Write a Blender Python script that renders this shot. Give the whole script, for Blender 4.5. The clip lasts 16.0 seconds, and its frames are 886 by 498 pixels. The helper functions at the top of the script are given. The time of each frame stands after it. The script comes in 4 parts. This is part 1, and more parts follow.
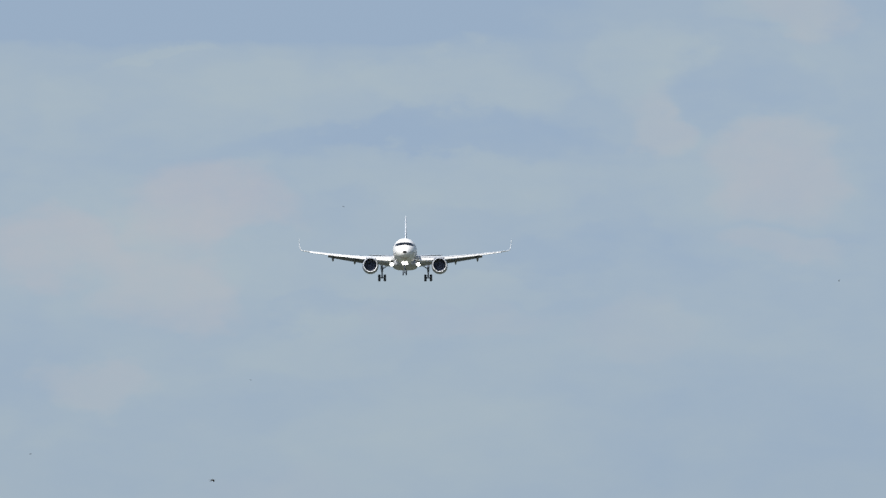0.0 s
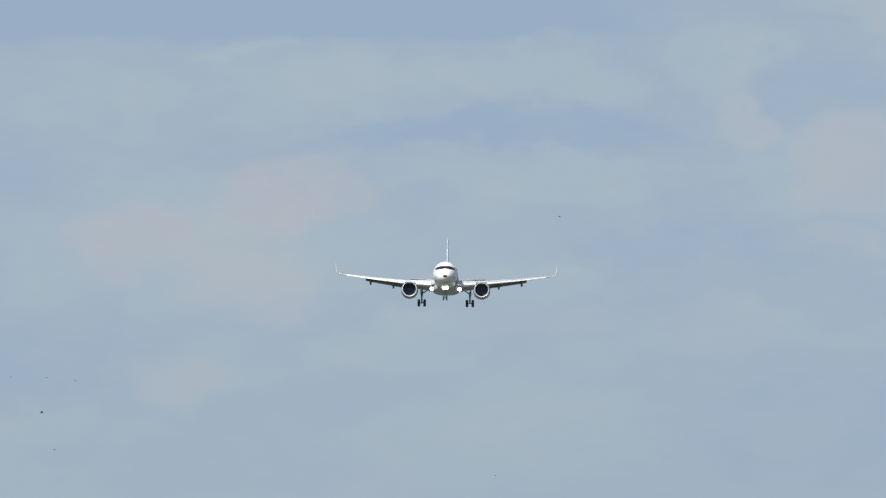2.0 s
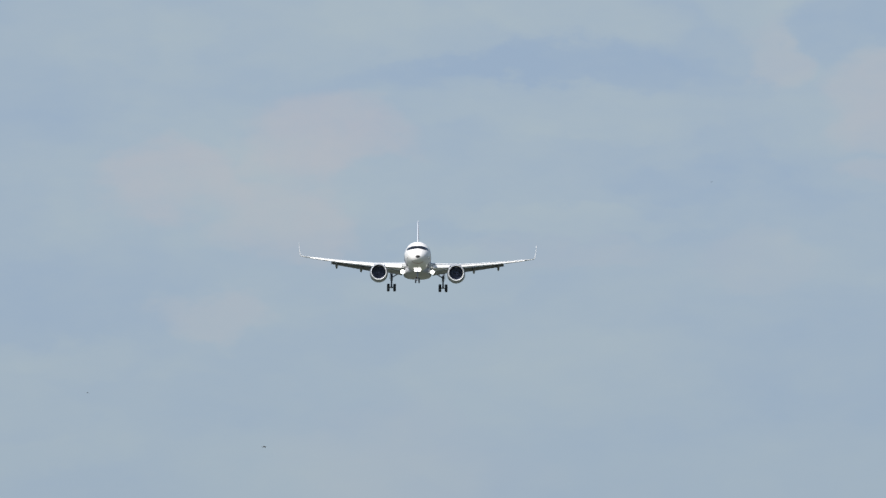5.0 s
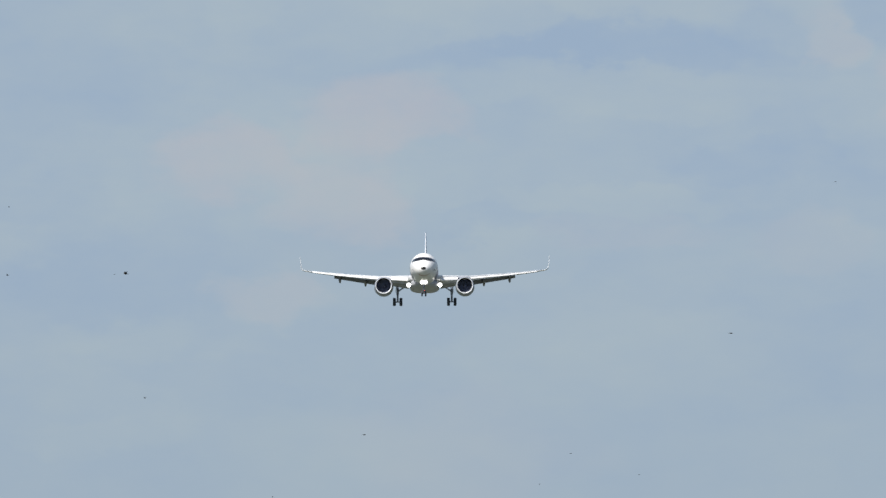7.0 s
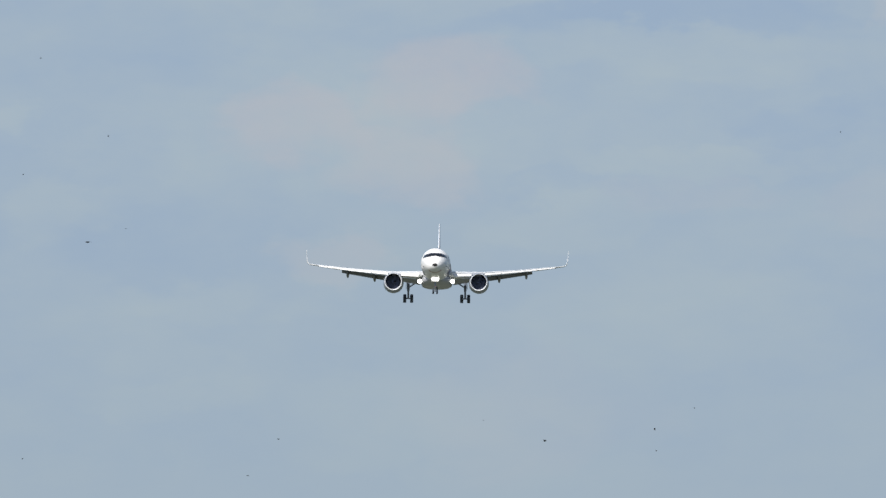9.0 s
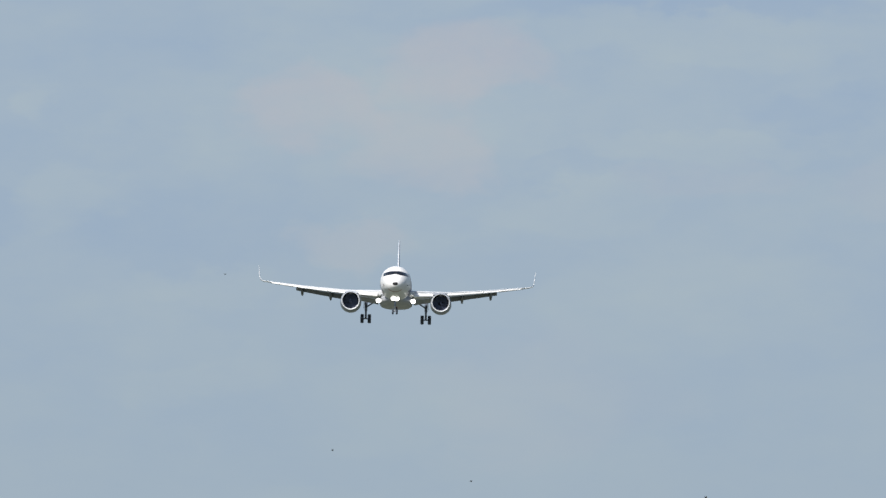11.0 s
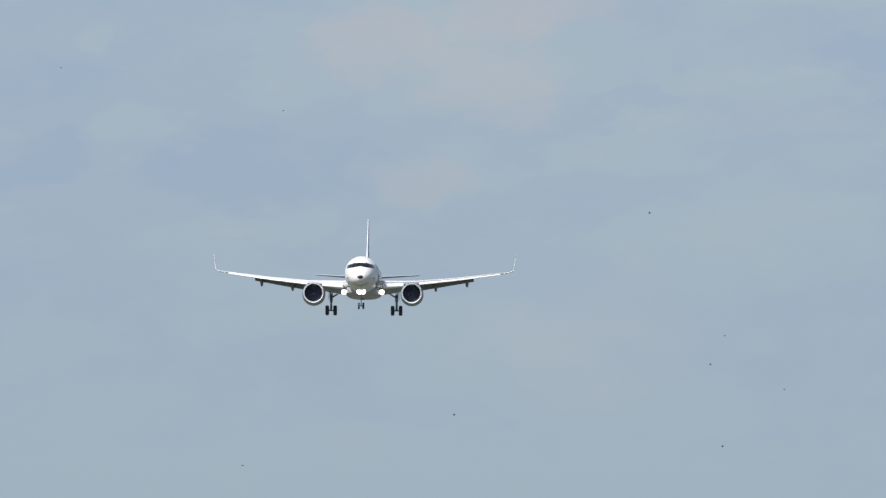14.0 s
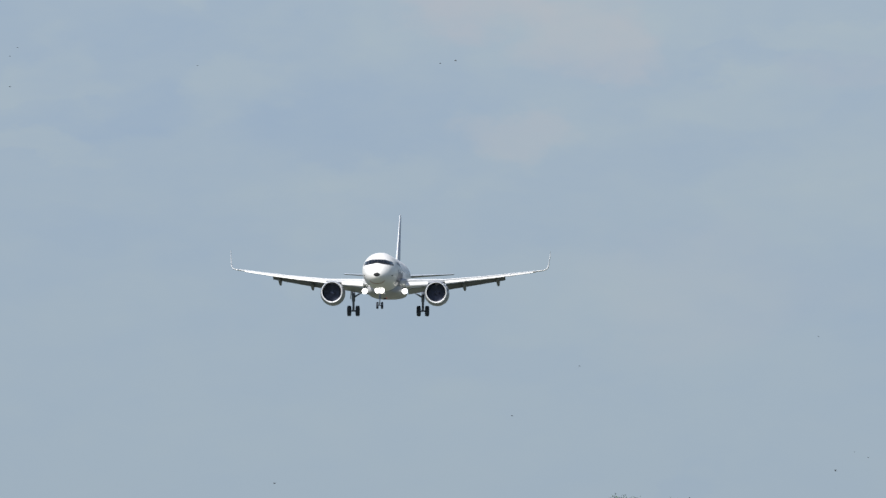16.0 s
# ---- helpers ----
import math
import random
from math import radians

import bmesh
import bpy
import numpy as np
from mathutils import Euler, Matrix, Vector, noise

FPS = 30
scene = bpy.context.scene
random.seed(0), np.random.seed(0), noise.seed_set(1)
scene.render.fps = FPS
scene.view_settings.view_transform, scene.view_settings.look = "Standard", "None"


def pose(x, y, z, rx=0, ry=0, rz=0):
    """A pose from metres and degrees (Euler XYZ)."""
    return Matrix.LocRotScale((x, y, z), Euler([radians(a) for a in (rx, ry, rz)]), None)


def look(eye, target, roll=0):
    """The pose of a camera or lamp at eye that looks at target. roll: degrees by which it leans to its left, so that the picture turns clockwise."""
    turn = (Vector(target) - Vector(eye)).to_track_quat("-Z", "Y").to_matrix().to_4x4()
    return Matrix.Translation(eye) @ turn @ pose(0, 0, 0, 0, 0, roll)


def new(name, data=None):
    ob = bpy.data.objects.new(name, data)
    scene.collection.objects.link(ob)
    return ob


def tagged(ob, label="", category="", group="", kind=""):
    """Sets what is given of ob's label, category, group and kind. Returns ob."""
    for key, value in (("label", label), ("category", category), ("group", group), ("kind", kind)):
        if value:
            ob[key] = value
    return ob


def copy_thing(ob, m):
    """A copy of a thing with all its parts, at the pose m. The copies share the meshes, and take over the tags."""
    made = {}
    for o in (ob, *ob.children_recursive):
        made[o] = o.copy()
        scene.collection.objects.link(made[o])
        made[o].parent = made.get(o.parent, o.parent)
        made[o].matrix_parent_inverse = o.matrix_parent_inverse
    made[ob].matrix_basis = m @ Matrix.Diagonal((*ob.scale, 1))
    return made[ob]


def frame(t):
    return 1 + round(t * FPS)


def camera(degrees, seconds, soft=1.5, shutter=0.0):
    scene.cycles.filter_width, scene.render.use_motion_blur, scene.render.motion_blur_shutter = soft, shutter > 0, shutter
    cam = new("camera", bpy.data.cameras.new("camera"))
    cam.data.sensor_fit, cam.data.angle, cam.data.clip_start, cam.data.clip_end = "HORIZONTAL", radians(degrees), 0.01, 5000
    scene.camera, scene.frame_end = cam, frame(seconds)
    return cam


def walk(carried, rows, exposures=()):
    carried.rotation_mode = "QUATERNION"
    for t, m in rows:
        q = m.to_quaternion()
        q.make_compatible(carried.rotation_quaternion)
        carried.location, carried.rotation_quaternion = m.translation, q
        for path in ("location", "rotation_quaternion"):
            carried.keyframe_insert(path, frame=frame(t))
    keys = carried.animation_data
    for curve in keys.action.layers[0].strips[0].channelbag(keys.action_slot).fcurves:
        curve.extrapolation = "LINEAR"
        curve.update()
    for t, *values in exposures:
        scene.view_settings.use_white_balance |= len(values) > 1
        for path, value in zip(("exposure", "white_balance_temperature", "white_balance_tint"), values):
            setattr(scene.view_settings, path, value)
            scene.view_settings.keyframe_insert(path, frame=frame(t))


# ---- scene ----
# The camera stands in a field beside the approach, turns on its spot and follows the airliner.
cam = camera(2.6, 16.0, soft=1.4)
EYE = (0.0, 0.0, 1.7)
# seconds, bearing (degrees right of +y), elevation (degrees)
walk(cam, [(t, pose(*EYE, 90 + up, 0, -bearing)) for t, bearing, up in [
    (0, -2.1889, 2.2739),
    (0.2, -2.2183, 2.2665),
    (0.5, -2.2803, 2.2561),
    (0.7, -2.3132, 2.2495),
    (1, -2.3335, 2.2469),
    (1.2, -2.3540, 2.2447),
    (1.5, -2.3907, 2.2519),
    (1.7, -2.4054, 2.2575),
    (2, -2.4259, 2.2581),
    (2.2, -2.4505, 2.2519),
    (2.5, -2.4696, 2.1973),
    (2.7, -2.4754, 2.1776),
    (3, -2.4842, 2.1604),
    (3.2, -2.4975, 2.1299),
    (3.5, -2.5188, 2.1005),
    (3.7, -2.5257, 2.0943),
    (4, -2.5336, 2.0892),
    (4.2, -2.5308, 2.0964),
    (6.3, -2.6120, 2.0244),
    (6.5, -2.6453, 2.0299),
    (6.7, -2.6695, 2.0350),
    (7, -2.6992, 2.0165),
    (7.2, -2.7249, 1.9694),
    (7.5, -2.7411, 1.9633),
    (7.7, -2.7434, 1.9797),
    (8, -2.7592, 1.9780),
    (8.2, -2.7963, 1.9681),
    (8.5, -2.8463, 1.9345),
    (8.7, -2.8603, 1.9183),
    (9, -2.8901, 1.9059),
    (9.2, -2.8895, 1.9027),
    (11.3, -2.9660, 1.8412),
    (11.5, -2.9880, 1.8236),
    (11.8, -3.0420, 1.7874),
    (12, -3.0862, 1.7624),
    (12.2, -3.1173, 1.7405),
    (12.5, -3.1495, 1.7235),
    (12.7, -3.1597, 1.7201),
    (13, -3.1448, 1.7360),
    (13.2, -3.1397, 1.7350),
    (13.5, -3.1324, 1.7278),
    (13.7, -3.1321, 1.7199),
    (14, -3.1366, 1.6761),
    (14.2, -3.1720, 1.6398),
    (14.5, -3.2478, 1.6017),
    (14.7, -3.2916, 1.5702),
    (15, -3.3302, 1.5436),
    (15.2, -3.3502, 1.5312),
    (15.5, -3.3666, 1.5215),
    (15.7, -3.3911, 1.5150),
    (16, -3.4286, 1.5417),
]])

# ---------------------------------------------------------------- light
SUN_EL, SUN_AZ = 46.0, 209.0     # degrees; bearing clockwise from +y: behind the camera, to its left


def node(tree, kind, **inputs):
    n = tree.nodes.new(kind)
    for key, value in inputs.items():
        n.inputs[key.replace("_", " ")].default_value = value
    return n


def maths(tree, op, a, b=None, clamp=False):
    n = tree.nodes.new("ShaderNodeMath")
    n.operation, n.use_clamp = op, clamp
    for i, v in enumerate((a, b)):
        if v is None:
            continue
        if isinstance(v, (int, float)):
            n.inputs[i].default_value = v
        else:
            tree.links.new(v, n.inputs[i])
    return n.outputs[0]


def mix_colour(tree, f, a, b):
    n = tree.nodes.new("ShaderNodeMix")
    n.data_type = "RGBA"
    for i, v in ((0, f), (6, a), (7, b)):
        if isinstance(v, (int, float)):
            n.inputs[i].default_value = v
        elif isinstance(v, tuple):
            n.inputs[i].default_value = (*v, 1)
        else:
            tree.links.new(v, n.inputs[i])
    return n.outputs[2]


def make_sky():
    """A summer sky: clear overhead, a band of haze with thin torn clouds low over the horizon."""
    world = bpy.data.worlds.new("sky")
    scene.world = world
    world.use_nodes = True
    tr = world.node_tree
    tr.nodes.clear()
    out = tr.nodes.new("ShaderNodeOutputWorld")
    bg = tr.nodes.new("ShaderNodeBackground")
    tr.links.new(bg.outputs[0], out.inputs[0])
    sky = tr.nodes.new("ShaderNodeTexSky")
    sky.sky_type, sky.sun_disc = "NISHITA", False
    sky.sun_elevation, sky.sun_rotation = radians(SUN_EL), radians(SUN_AZ)
    sky.dust_density = 1.5
    coord = tr.nodes.new("ShaderNodeTexCoord")
    sep = tr.nodes.new("ShaderNodeSeparateXYZ")
    tr.links.new(coord.outputs["Generated"], sep.inputs[0])
    ax, ay, az = sep.outputs
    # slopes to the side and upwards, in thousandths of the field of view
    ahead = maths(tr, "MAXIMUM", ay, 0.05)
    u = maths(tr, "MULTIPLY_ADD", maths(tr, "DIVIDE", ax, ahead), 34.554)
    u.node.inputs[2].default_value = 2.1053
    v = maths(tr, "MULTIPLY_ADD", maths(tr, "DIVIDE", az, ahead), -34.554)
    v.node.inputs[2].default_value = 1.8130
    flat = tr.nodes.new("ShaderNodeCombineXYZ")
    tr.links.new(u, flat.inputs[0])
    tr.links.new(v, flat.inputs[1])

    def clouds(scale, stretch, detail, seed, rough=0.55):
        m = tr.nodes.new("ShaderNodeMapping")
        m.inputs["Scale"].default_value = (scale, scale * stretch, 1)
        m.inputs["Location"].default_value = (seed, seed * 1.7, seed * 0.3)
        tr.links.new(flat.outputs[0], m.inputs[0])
        n = node(tr, "ShaderNodeTexNoise", Scale=1.0, Detail=detail, Roughness=rough)
        tr.links.new(m.outputs[0], n.inputs["Vector"])
        return n.outputs["Fac"]

    ragged_u = maths(tr, "MULTIPLY", maths(tr, "SUBTRACT", clouds(5, 1.5, 5, 3.1), 0.5), 0.34)
    ragged_v = maths(tr, "MULTIPLY", maths(tr, "SUBTRACT", clouds(5, 1.8, 5, 7.7), 0.5), 0.20)
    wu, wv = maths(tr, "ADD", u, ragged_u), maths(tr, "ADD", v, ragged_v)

    def heap(blobs):
        """Soft torn patches: centre, half sizes and weight of each."""
        total = 0.0
        for bu, bv, su, sv, weight in blobs:
            du = maths(tr, "MULTIPLY", maths(tr, "SUBTRACT", wu, bu), 1 / su)
            dv = maths(tr, "MULTIPLY", maths(tr, "SUBTRACT", wv, bv), 1 / sv)
            r = maths(tr, "ADD", maths(tr, "MULTIPLY", du, du), maths(tr, "MULTIPLY", dv, dv))
            near = maths(tr, "SUBTRACT", 1.2, r, clamp=True)
            curve = maths(tr, "MULTIPLY", maths(tr, "MULTIPLY", near, near), maths(tr, "SUBTRACT", 3.0, maths(tr, "MULTIPLY", near, 2.0)))
            soft = maths(tr, "MULTIPLY", curve, weight * 0.72)
            total = maths(tr, "ADD", total, soft)
        return total

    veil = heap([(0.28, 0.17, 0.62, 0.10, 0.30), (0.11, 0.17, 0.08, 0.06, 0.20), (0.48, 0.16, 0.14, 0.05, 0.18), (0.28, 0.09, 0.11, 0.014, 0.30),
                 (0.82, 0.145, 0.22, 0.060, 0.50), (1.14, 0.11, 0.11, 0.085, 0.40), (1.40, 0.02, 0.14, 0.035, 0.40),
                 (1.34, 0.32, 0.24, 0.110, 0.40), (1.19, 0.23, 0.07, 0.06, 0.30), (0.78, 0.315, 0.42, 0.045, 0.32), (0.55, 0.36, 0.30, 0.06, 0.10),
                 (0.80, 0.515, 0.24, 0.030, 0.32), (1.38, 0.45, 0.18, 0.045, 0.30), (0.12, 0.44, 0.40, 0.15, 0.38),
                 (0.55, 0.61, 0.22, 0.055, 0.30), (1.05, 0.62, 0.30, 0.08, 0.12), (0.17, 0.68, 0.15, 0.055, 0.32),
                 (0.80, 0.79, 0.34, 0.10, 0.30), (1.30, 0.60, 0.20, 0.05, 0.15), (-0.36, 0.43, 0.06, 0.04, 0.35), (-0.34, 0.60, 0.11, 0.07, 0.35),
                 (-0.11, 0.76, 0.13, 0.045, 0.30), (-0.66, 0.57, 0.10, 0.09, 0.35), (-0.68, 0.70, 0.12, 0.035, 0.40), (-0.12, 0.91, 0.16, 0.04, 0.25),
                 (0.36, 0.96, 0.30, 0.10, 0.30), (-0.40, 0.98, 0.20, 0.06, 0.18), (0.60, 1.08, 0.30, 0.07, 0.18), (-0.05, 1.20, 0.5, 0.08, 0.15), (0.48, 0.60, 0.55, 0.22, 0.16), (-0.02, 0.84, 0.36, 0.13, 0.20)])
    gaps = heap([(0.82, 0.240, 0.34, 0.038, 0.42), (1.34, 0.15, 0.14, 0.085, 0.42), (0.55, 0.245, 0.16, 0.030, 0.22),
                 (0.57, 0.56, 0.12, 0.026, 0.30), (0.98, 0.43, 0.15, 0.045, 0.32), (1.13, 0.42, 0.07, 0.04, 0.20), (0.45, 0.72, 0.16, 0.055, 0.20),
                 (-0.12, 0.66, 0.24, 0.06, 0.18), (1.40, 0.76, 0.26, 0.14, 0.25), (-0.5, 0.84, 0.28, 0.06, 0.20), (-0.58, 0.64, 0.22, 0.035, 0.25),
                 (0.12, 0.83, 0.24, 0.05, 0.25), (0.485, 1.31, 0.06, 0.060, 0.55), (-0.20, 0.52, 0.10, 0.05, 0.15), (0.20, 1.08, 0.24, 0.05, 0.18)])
    top = tr.nodes.new("ShaderNodeMapRange")
    top.interpolation_type = "SMOOTHSTEP"
    for key, value in (("From Min", 0.045), ("From Max", 0.090), ("To Min", 0.85), ("To Max", 0.0)):
        top.inputs[key].default_value = value
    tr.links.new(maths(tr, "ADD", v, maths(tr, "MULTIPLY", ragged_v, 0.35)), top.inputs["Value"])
    east = tr.nodes.new("ShaderNodeMapRange")
    east.interpolation_type = "SMOOTHSTEP"
    for key, value in (("From Min", 0.65), ("From Max", 1.10), ("To Min", 1.0), ("To Max", 0.15)):
        east.inputs[key].default_value = value
    tr.links.new(wu, east.inputs["Value"])
    gaps = maths(tr, "ADD", gaps, maths(tr, "MULTIPLY", top.outputs[0], east.outputs[0]))
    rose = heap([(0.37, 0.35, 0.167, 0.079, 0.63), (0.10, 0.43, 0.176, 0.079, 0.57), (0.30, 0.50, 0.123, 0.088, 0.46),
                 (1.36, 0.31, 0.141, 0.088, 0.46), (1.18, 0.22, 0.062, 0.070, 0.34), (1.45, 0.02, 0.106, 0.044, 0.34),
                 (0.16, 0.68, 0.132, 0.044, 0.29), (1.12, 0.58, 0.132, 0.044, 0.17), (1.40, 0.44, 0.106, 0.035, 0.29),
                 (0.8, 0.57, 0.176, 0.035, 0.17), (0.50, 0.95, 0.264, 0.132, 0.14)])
    grain = maths(tr, "MULTIPLY", maths(tr, "SUBTRACT", clouds(2.2, 2.6, 7, 11.3, 0.6), 0.5), 1.1)
    patch = maths(tr, "MULTIPLY", maths(tr, "SUBTRACT", clouds(9, 1.7, 3, 21.7, 0.5), 0.5), 0.55)
    grain = maths(tr, "ADD", grain, patch)
    amount = maths(tr, "ADD", maths(tr, "ADD", 0.43, grain), maths(tr, "SUBTRACT", veil, gaps))
    low = mix_colour(tr, maths(tr, "MINIMUM", maths(tr, "MAXIMUM", amount, 0.0), 1.0), (0.318, 0.420, 0.556), (0.400, 0.484, 0.546))
    deep = tr.nodes.new("ShaderNodeMapRange")
    deep.inputs["From Min"].default_value, deep.inputs["From Max"].default_value = 0.45, 1.35
    deep.inputs["To Max"].default_value = 0.70
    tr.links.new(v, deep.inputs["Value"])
    low = mix_colour(tr, deep.outputs[0], low, (0.350, 0.432, 0.502))
    pink = maths(tr, "MULTIPLY", rose, maths(tr, "ADD", -0.05, maths(tr, "MULTIPLY", clouds(7, 1.4, 7, 5.3, 0.65), 1.9)), clamp=True)
    low = mix_colour(tr, pink, low, (0.488, 0.482, 0.522))
    clear = tr.nodes.new("ShaderNodeVectorMath")
    clear.operation = "SCALE"
    clear.inputs["Scale"].default_value = 0.10
    tr.links.new(sky.outputs[0], clear.inputs[0])
    rise = tr.nodes.new("ShaderNodeMapRange")
    rise.interpolation_type = "SMOOTHSTEP"
    rise.inputs["From Min"].default_value, rise.inputs["From Max"].default_value = 0.07, 0.40
    tr.links.new(az, rise.inputs["Value"])
    tr.links.new(mix_colour(tr, rise.outputs[0], low, clear.outputs[0]), bg.inputs["Color"])
    bg.inputs["Strength"].default_value = 0.87


make_sky()
scene.view_settings.exposure = 0.2
sun_data = bpy.data.lights.new("sun", "SUN")
sun_data.energy, sun_data.angle, sun_data.color = 5.0, radians(0.53), (1.0, 0.96, 0.91)
sun = new("sun", sun_data)
to_sun = Vector((math.sin(radians(SUN_AZ)) * math.cos(radians(SUN_EL)),
                 math.cos(radians(SUN_AZ)) * math.cos(radians(SUN_EL)), math.sin(radians(SUN_EL))))
sun.matrix_world = look(to_sun * 50, (0, 0, 0))


# ---------------------------------------------------------------- materials
def material(name, base, rough=0.5, metal=0.0, spread=0.12, scale=1.0, bump=0.0, second=None, coat=0.0):
    """A painted, metal, rubber or plant surface with coarse and fine mottling and a little relief."""
    m = bpy.data.materials.new(name)
    m.use_nodes = True
    tr = m.node_tree
    bsdf = tr.nodes["Principled BSDF"]
    bsdf.inputs["Metallic"].default_value = metal
    bsdf.inputs["Coat Weight"].default_value = coat
    bsdf.inputs["Coat Roughness"].default_value = 0.15
    coord = tr.nodes.new("ShaderNodeTexCoord")
    coarse = node(tr, "ShaderNodeTexNoise", Scale=scale, Detail=4.0, Roughness=0.6)
    fine = node(tr, "ShaderNodeTexNoise", Scale=scale * 11, Detail=5.0, Roughness=0.65)
    for n in (coarse, fine):
        tr.links.new(coord.outputs["Object"], n.inputs["Vector"])
    blend = maths(tr, "ADD", maths(tr, "MULTIPLY", coarse.outputs["Fac"], 0.65), maths(tr, "MULTIPLY", fine.outputs["Fac"], 0.35))
    sharp = tr.nodes.new("ShaderNodeMapRange")
    sharp.inputs["From Min"].default_value, sharp.inputs["From Max"].default_value = 0.34, 0.66
    tr.links.new(blend, sharp.inputs["Value"])
    dark = second or tuple(c * (1 - spread) for c in base)
    light = base if second else tuple(min(1.0, c * (1 + spread * 0.5)) for c in base)
    tr.links.new(mix_colour(tr, sharp.outputs[0], dark, light), bsdf.inputs["Base Color"])
    r = maths(tr, "ADD", rough - 0.06, maths(tr, "MULTIPLY", fine.outputs["Fac"], 0.12))
    tr.links.new(r, bsdf.inputs["Roughness"])
    if bump:
        b = node(tr, "ShaderNodeBump", Strength=0.5, Distance=bump)
        tr.links.new(fine.outputs["Fac"], b.inputs["Height"])
        tr.links.new(b.outputs[0], bsdf.inputs["Normal"])
    return m


def meadow():
    """Summer grass: broad dry and green patches, tufts and fine blades."""
    m = bpy.data.materials.new("dry summer grass")
    m.use_nodes = True
    tr = m.node_tree
    bsdf = tr.nodes["Principled BSDF"]
    bsdf.inputs["Roughness"].default_value = 0.92
    coord = tr.nodes.new("ShaderNodeTexCoord")
    layers = []
    for size, detail in ((0.013, 4.0), (0.35, 5.0), (9.0, 6.0)):
        n = node(tr, "ShaderNodeTexNoise", Scale=size, Detail=detail, Roughness=0.65)
        tr.links.new(coord.outputs["Object"], n.inputs["Vector"])
        spread = tr.nodes.new("ShaderNodeMapRange")
        spread.inputs["From Min"].default_value, spread.inputs["From Max"].default_value = 0.33, 0.67
        tr.links.new(n.outputs["Fac"], spread.inputs["Value"])
        layers.append(spread.outputs[0])
    dry = mix_colour(tr, layers[1], (0.150, 0.142, 0.110), (0.105, 0.108, 0.086))
    green = mix_colour(tr, layers[1], (0.050, 0.078, 0.046), (0.080, 0.100, 0.066))
    ground = mix_colour(tr, layers[0], dry, green)
    blades = mix_colour(tr, layers[1], (0.116, 0.122, 0.088), (0.056, 0.070, 0.048))
    half = maths(tr, "MULTIPLY", layers[2], 0.55)
    tr.links.new(mix_colour(tr, half, ground, blades), bsdf.inputs["Base Color"])
    b = node(tr, "ShaderNodeBump", Strength=0.35, Distance=0.04)
    tr.links.new(layers[2], b.inputs["Height"])
    tr.links.new(b.outputs[0], bsdf.inputs["Normal"])
    return m


def glowing(name, colour, strength):
    m = bpy.data.materials.new(name)
    m.use_nodes = True
    bsdf = m.node_tree.nodes["Principled BSDF"]
    bsdf.inputs["Base Color"].default_value = (*colour, 1)
    bsdf.inputs["Emission Color"].default_value = (*colour, 1)
    bsdf.inputs["Emission Strength"].default_value = strength
    return m


WHITE = material("white aircraft paint", (0.77, 0.77, 0.765), 0.42, spread=0.06, scale=0.5, coat=0.08)
GREY = material("light grey wing paint", (0.62, 0.64, 0.665), 0.42, spread=0.12, scale=0.7)
SLAT = material("white slat paint", (0.79, 0.79, 0.785), 0.35, spread=0.10, scale=1.2)
TAIL = material("blue and grey tail paint", (0.50, 0.56, 0.65), 0.38, scale=0.55, second=(0.10, 0.16, 0.27))
STAB = material("grey tailplane paint", (0.32, 0.365, 0.43), 0.45, spread=0.15, scale=1.0)
FLAP = material("grey flap paint with shade", (0.13, 0.142, 0.16), 0.50, spread=0.18, scale=1.2)
BELLY = material("grey belly paint", (0.385, 0.40, 0.425), 0.42, spread=0.14, scale=0.8)
NACELLE = material("grey nacelle paint", (0.23, 0.26, 0.32), 0.36, spread=0.10, scale=0.9, coat=0.2)
LIP = material("satin intake metal", (0.68, 0.70, 0.73), 0.40, metal=0.4, spread=0.06, scale=2.0)
LINER = material("dark intake liner", (0.028, 0.031, 0.042), 0.6, spread=0.2, scale=3.0)
BLADE = material("dark titanium fan", (0.135, 0.16, 0.24), 0.9, metal=0.0, spread=0.2, scale=4.0)
NOZZLE = material("heat stained nozzle metal", (0.22, 0.20, 0.18), 0.45, metal=0.9, spread=0.25, scale=2.0)
GLASS = material("dark cockpit glass", (0.012, 0.014, 0.018), 0.10, spread=0.1, scale=1.0, coat=0.5)
MASK = material("black cockpit surround", (0.018, 0.018, 0.020), 0.35, spread=0.15, scale=2.0)
BLACK = material("black nose rubber", (0.015, 0.015, 0.016), 0.55, spread=0.2, scale=5.0)
SEAM = material("rust red sealant", (0.33, 0.13, 0.10), 0.6, spread=0.2, scale=4.0)
MARK = material("dark blue livery and shade paint", (0.035, 0.05, 0.11), 0.35, spread=0.1, scale=1.0)
STEEL = material("grey gear enamel", (0.17, 0.20, 0.26), 0.40, spread=0.2, scale=5.0)
# the bluish lift of the rubber is distance haze put into its colour
RUBBER = material("black tyre rubber with haze tint", (0.034, 0.044, 0.062), 0.80, spread=0.25, scale=8.0)
RIM = material("grey wheel rim", (0.42, 0.43, 0.44), 0.40, metal=0.5, spread=0.15, scale=6.0)
LAMP = glowing("landing light glare", (1.0, 0.98, 0.93), 3.4)
BEACON = glowing("red beacon glare", (1.0, 0.012, 0.02), 30.0)
FEATHER = material("dark bird feathers", (0.020, 0.019, 0.018), 0.7, spread=0.3, scale=30.0)
GRASS = meadow()
BARK = material("grey brown bark", (0.11, 0.085, 0.06), 0.9, spread=0.35, scale=3.0, bump=0.03)
LEAF = material("broad leaf foliage", (0.058, 0.112, 0.040), 0.9, scale=0.8, second=(0.036, 0.074, 0.030))


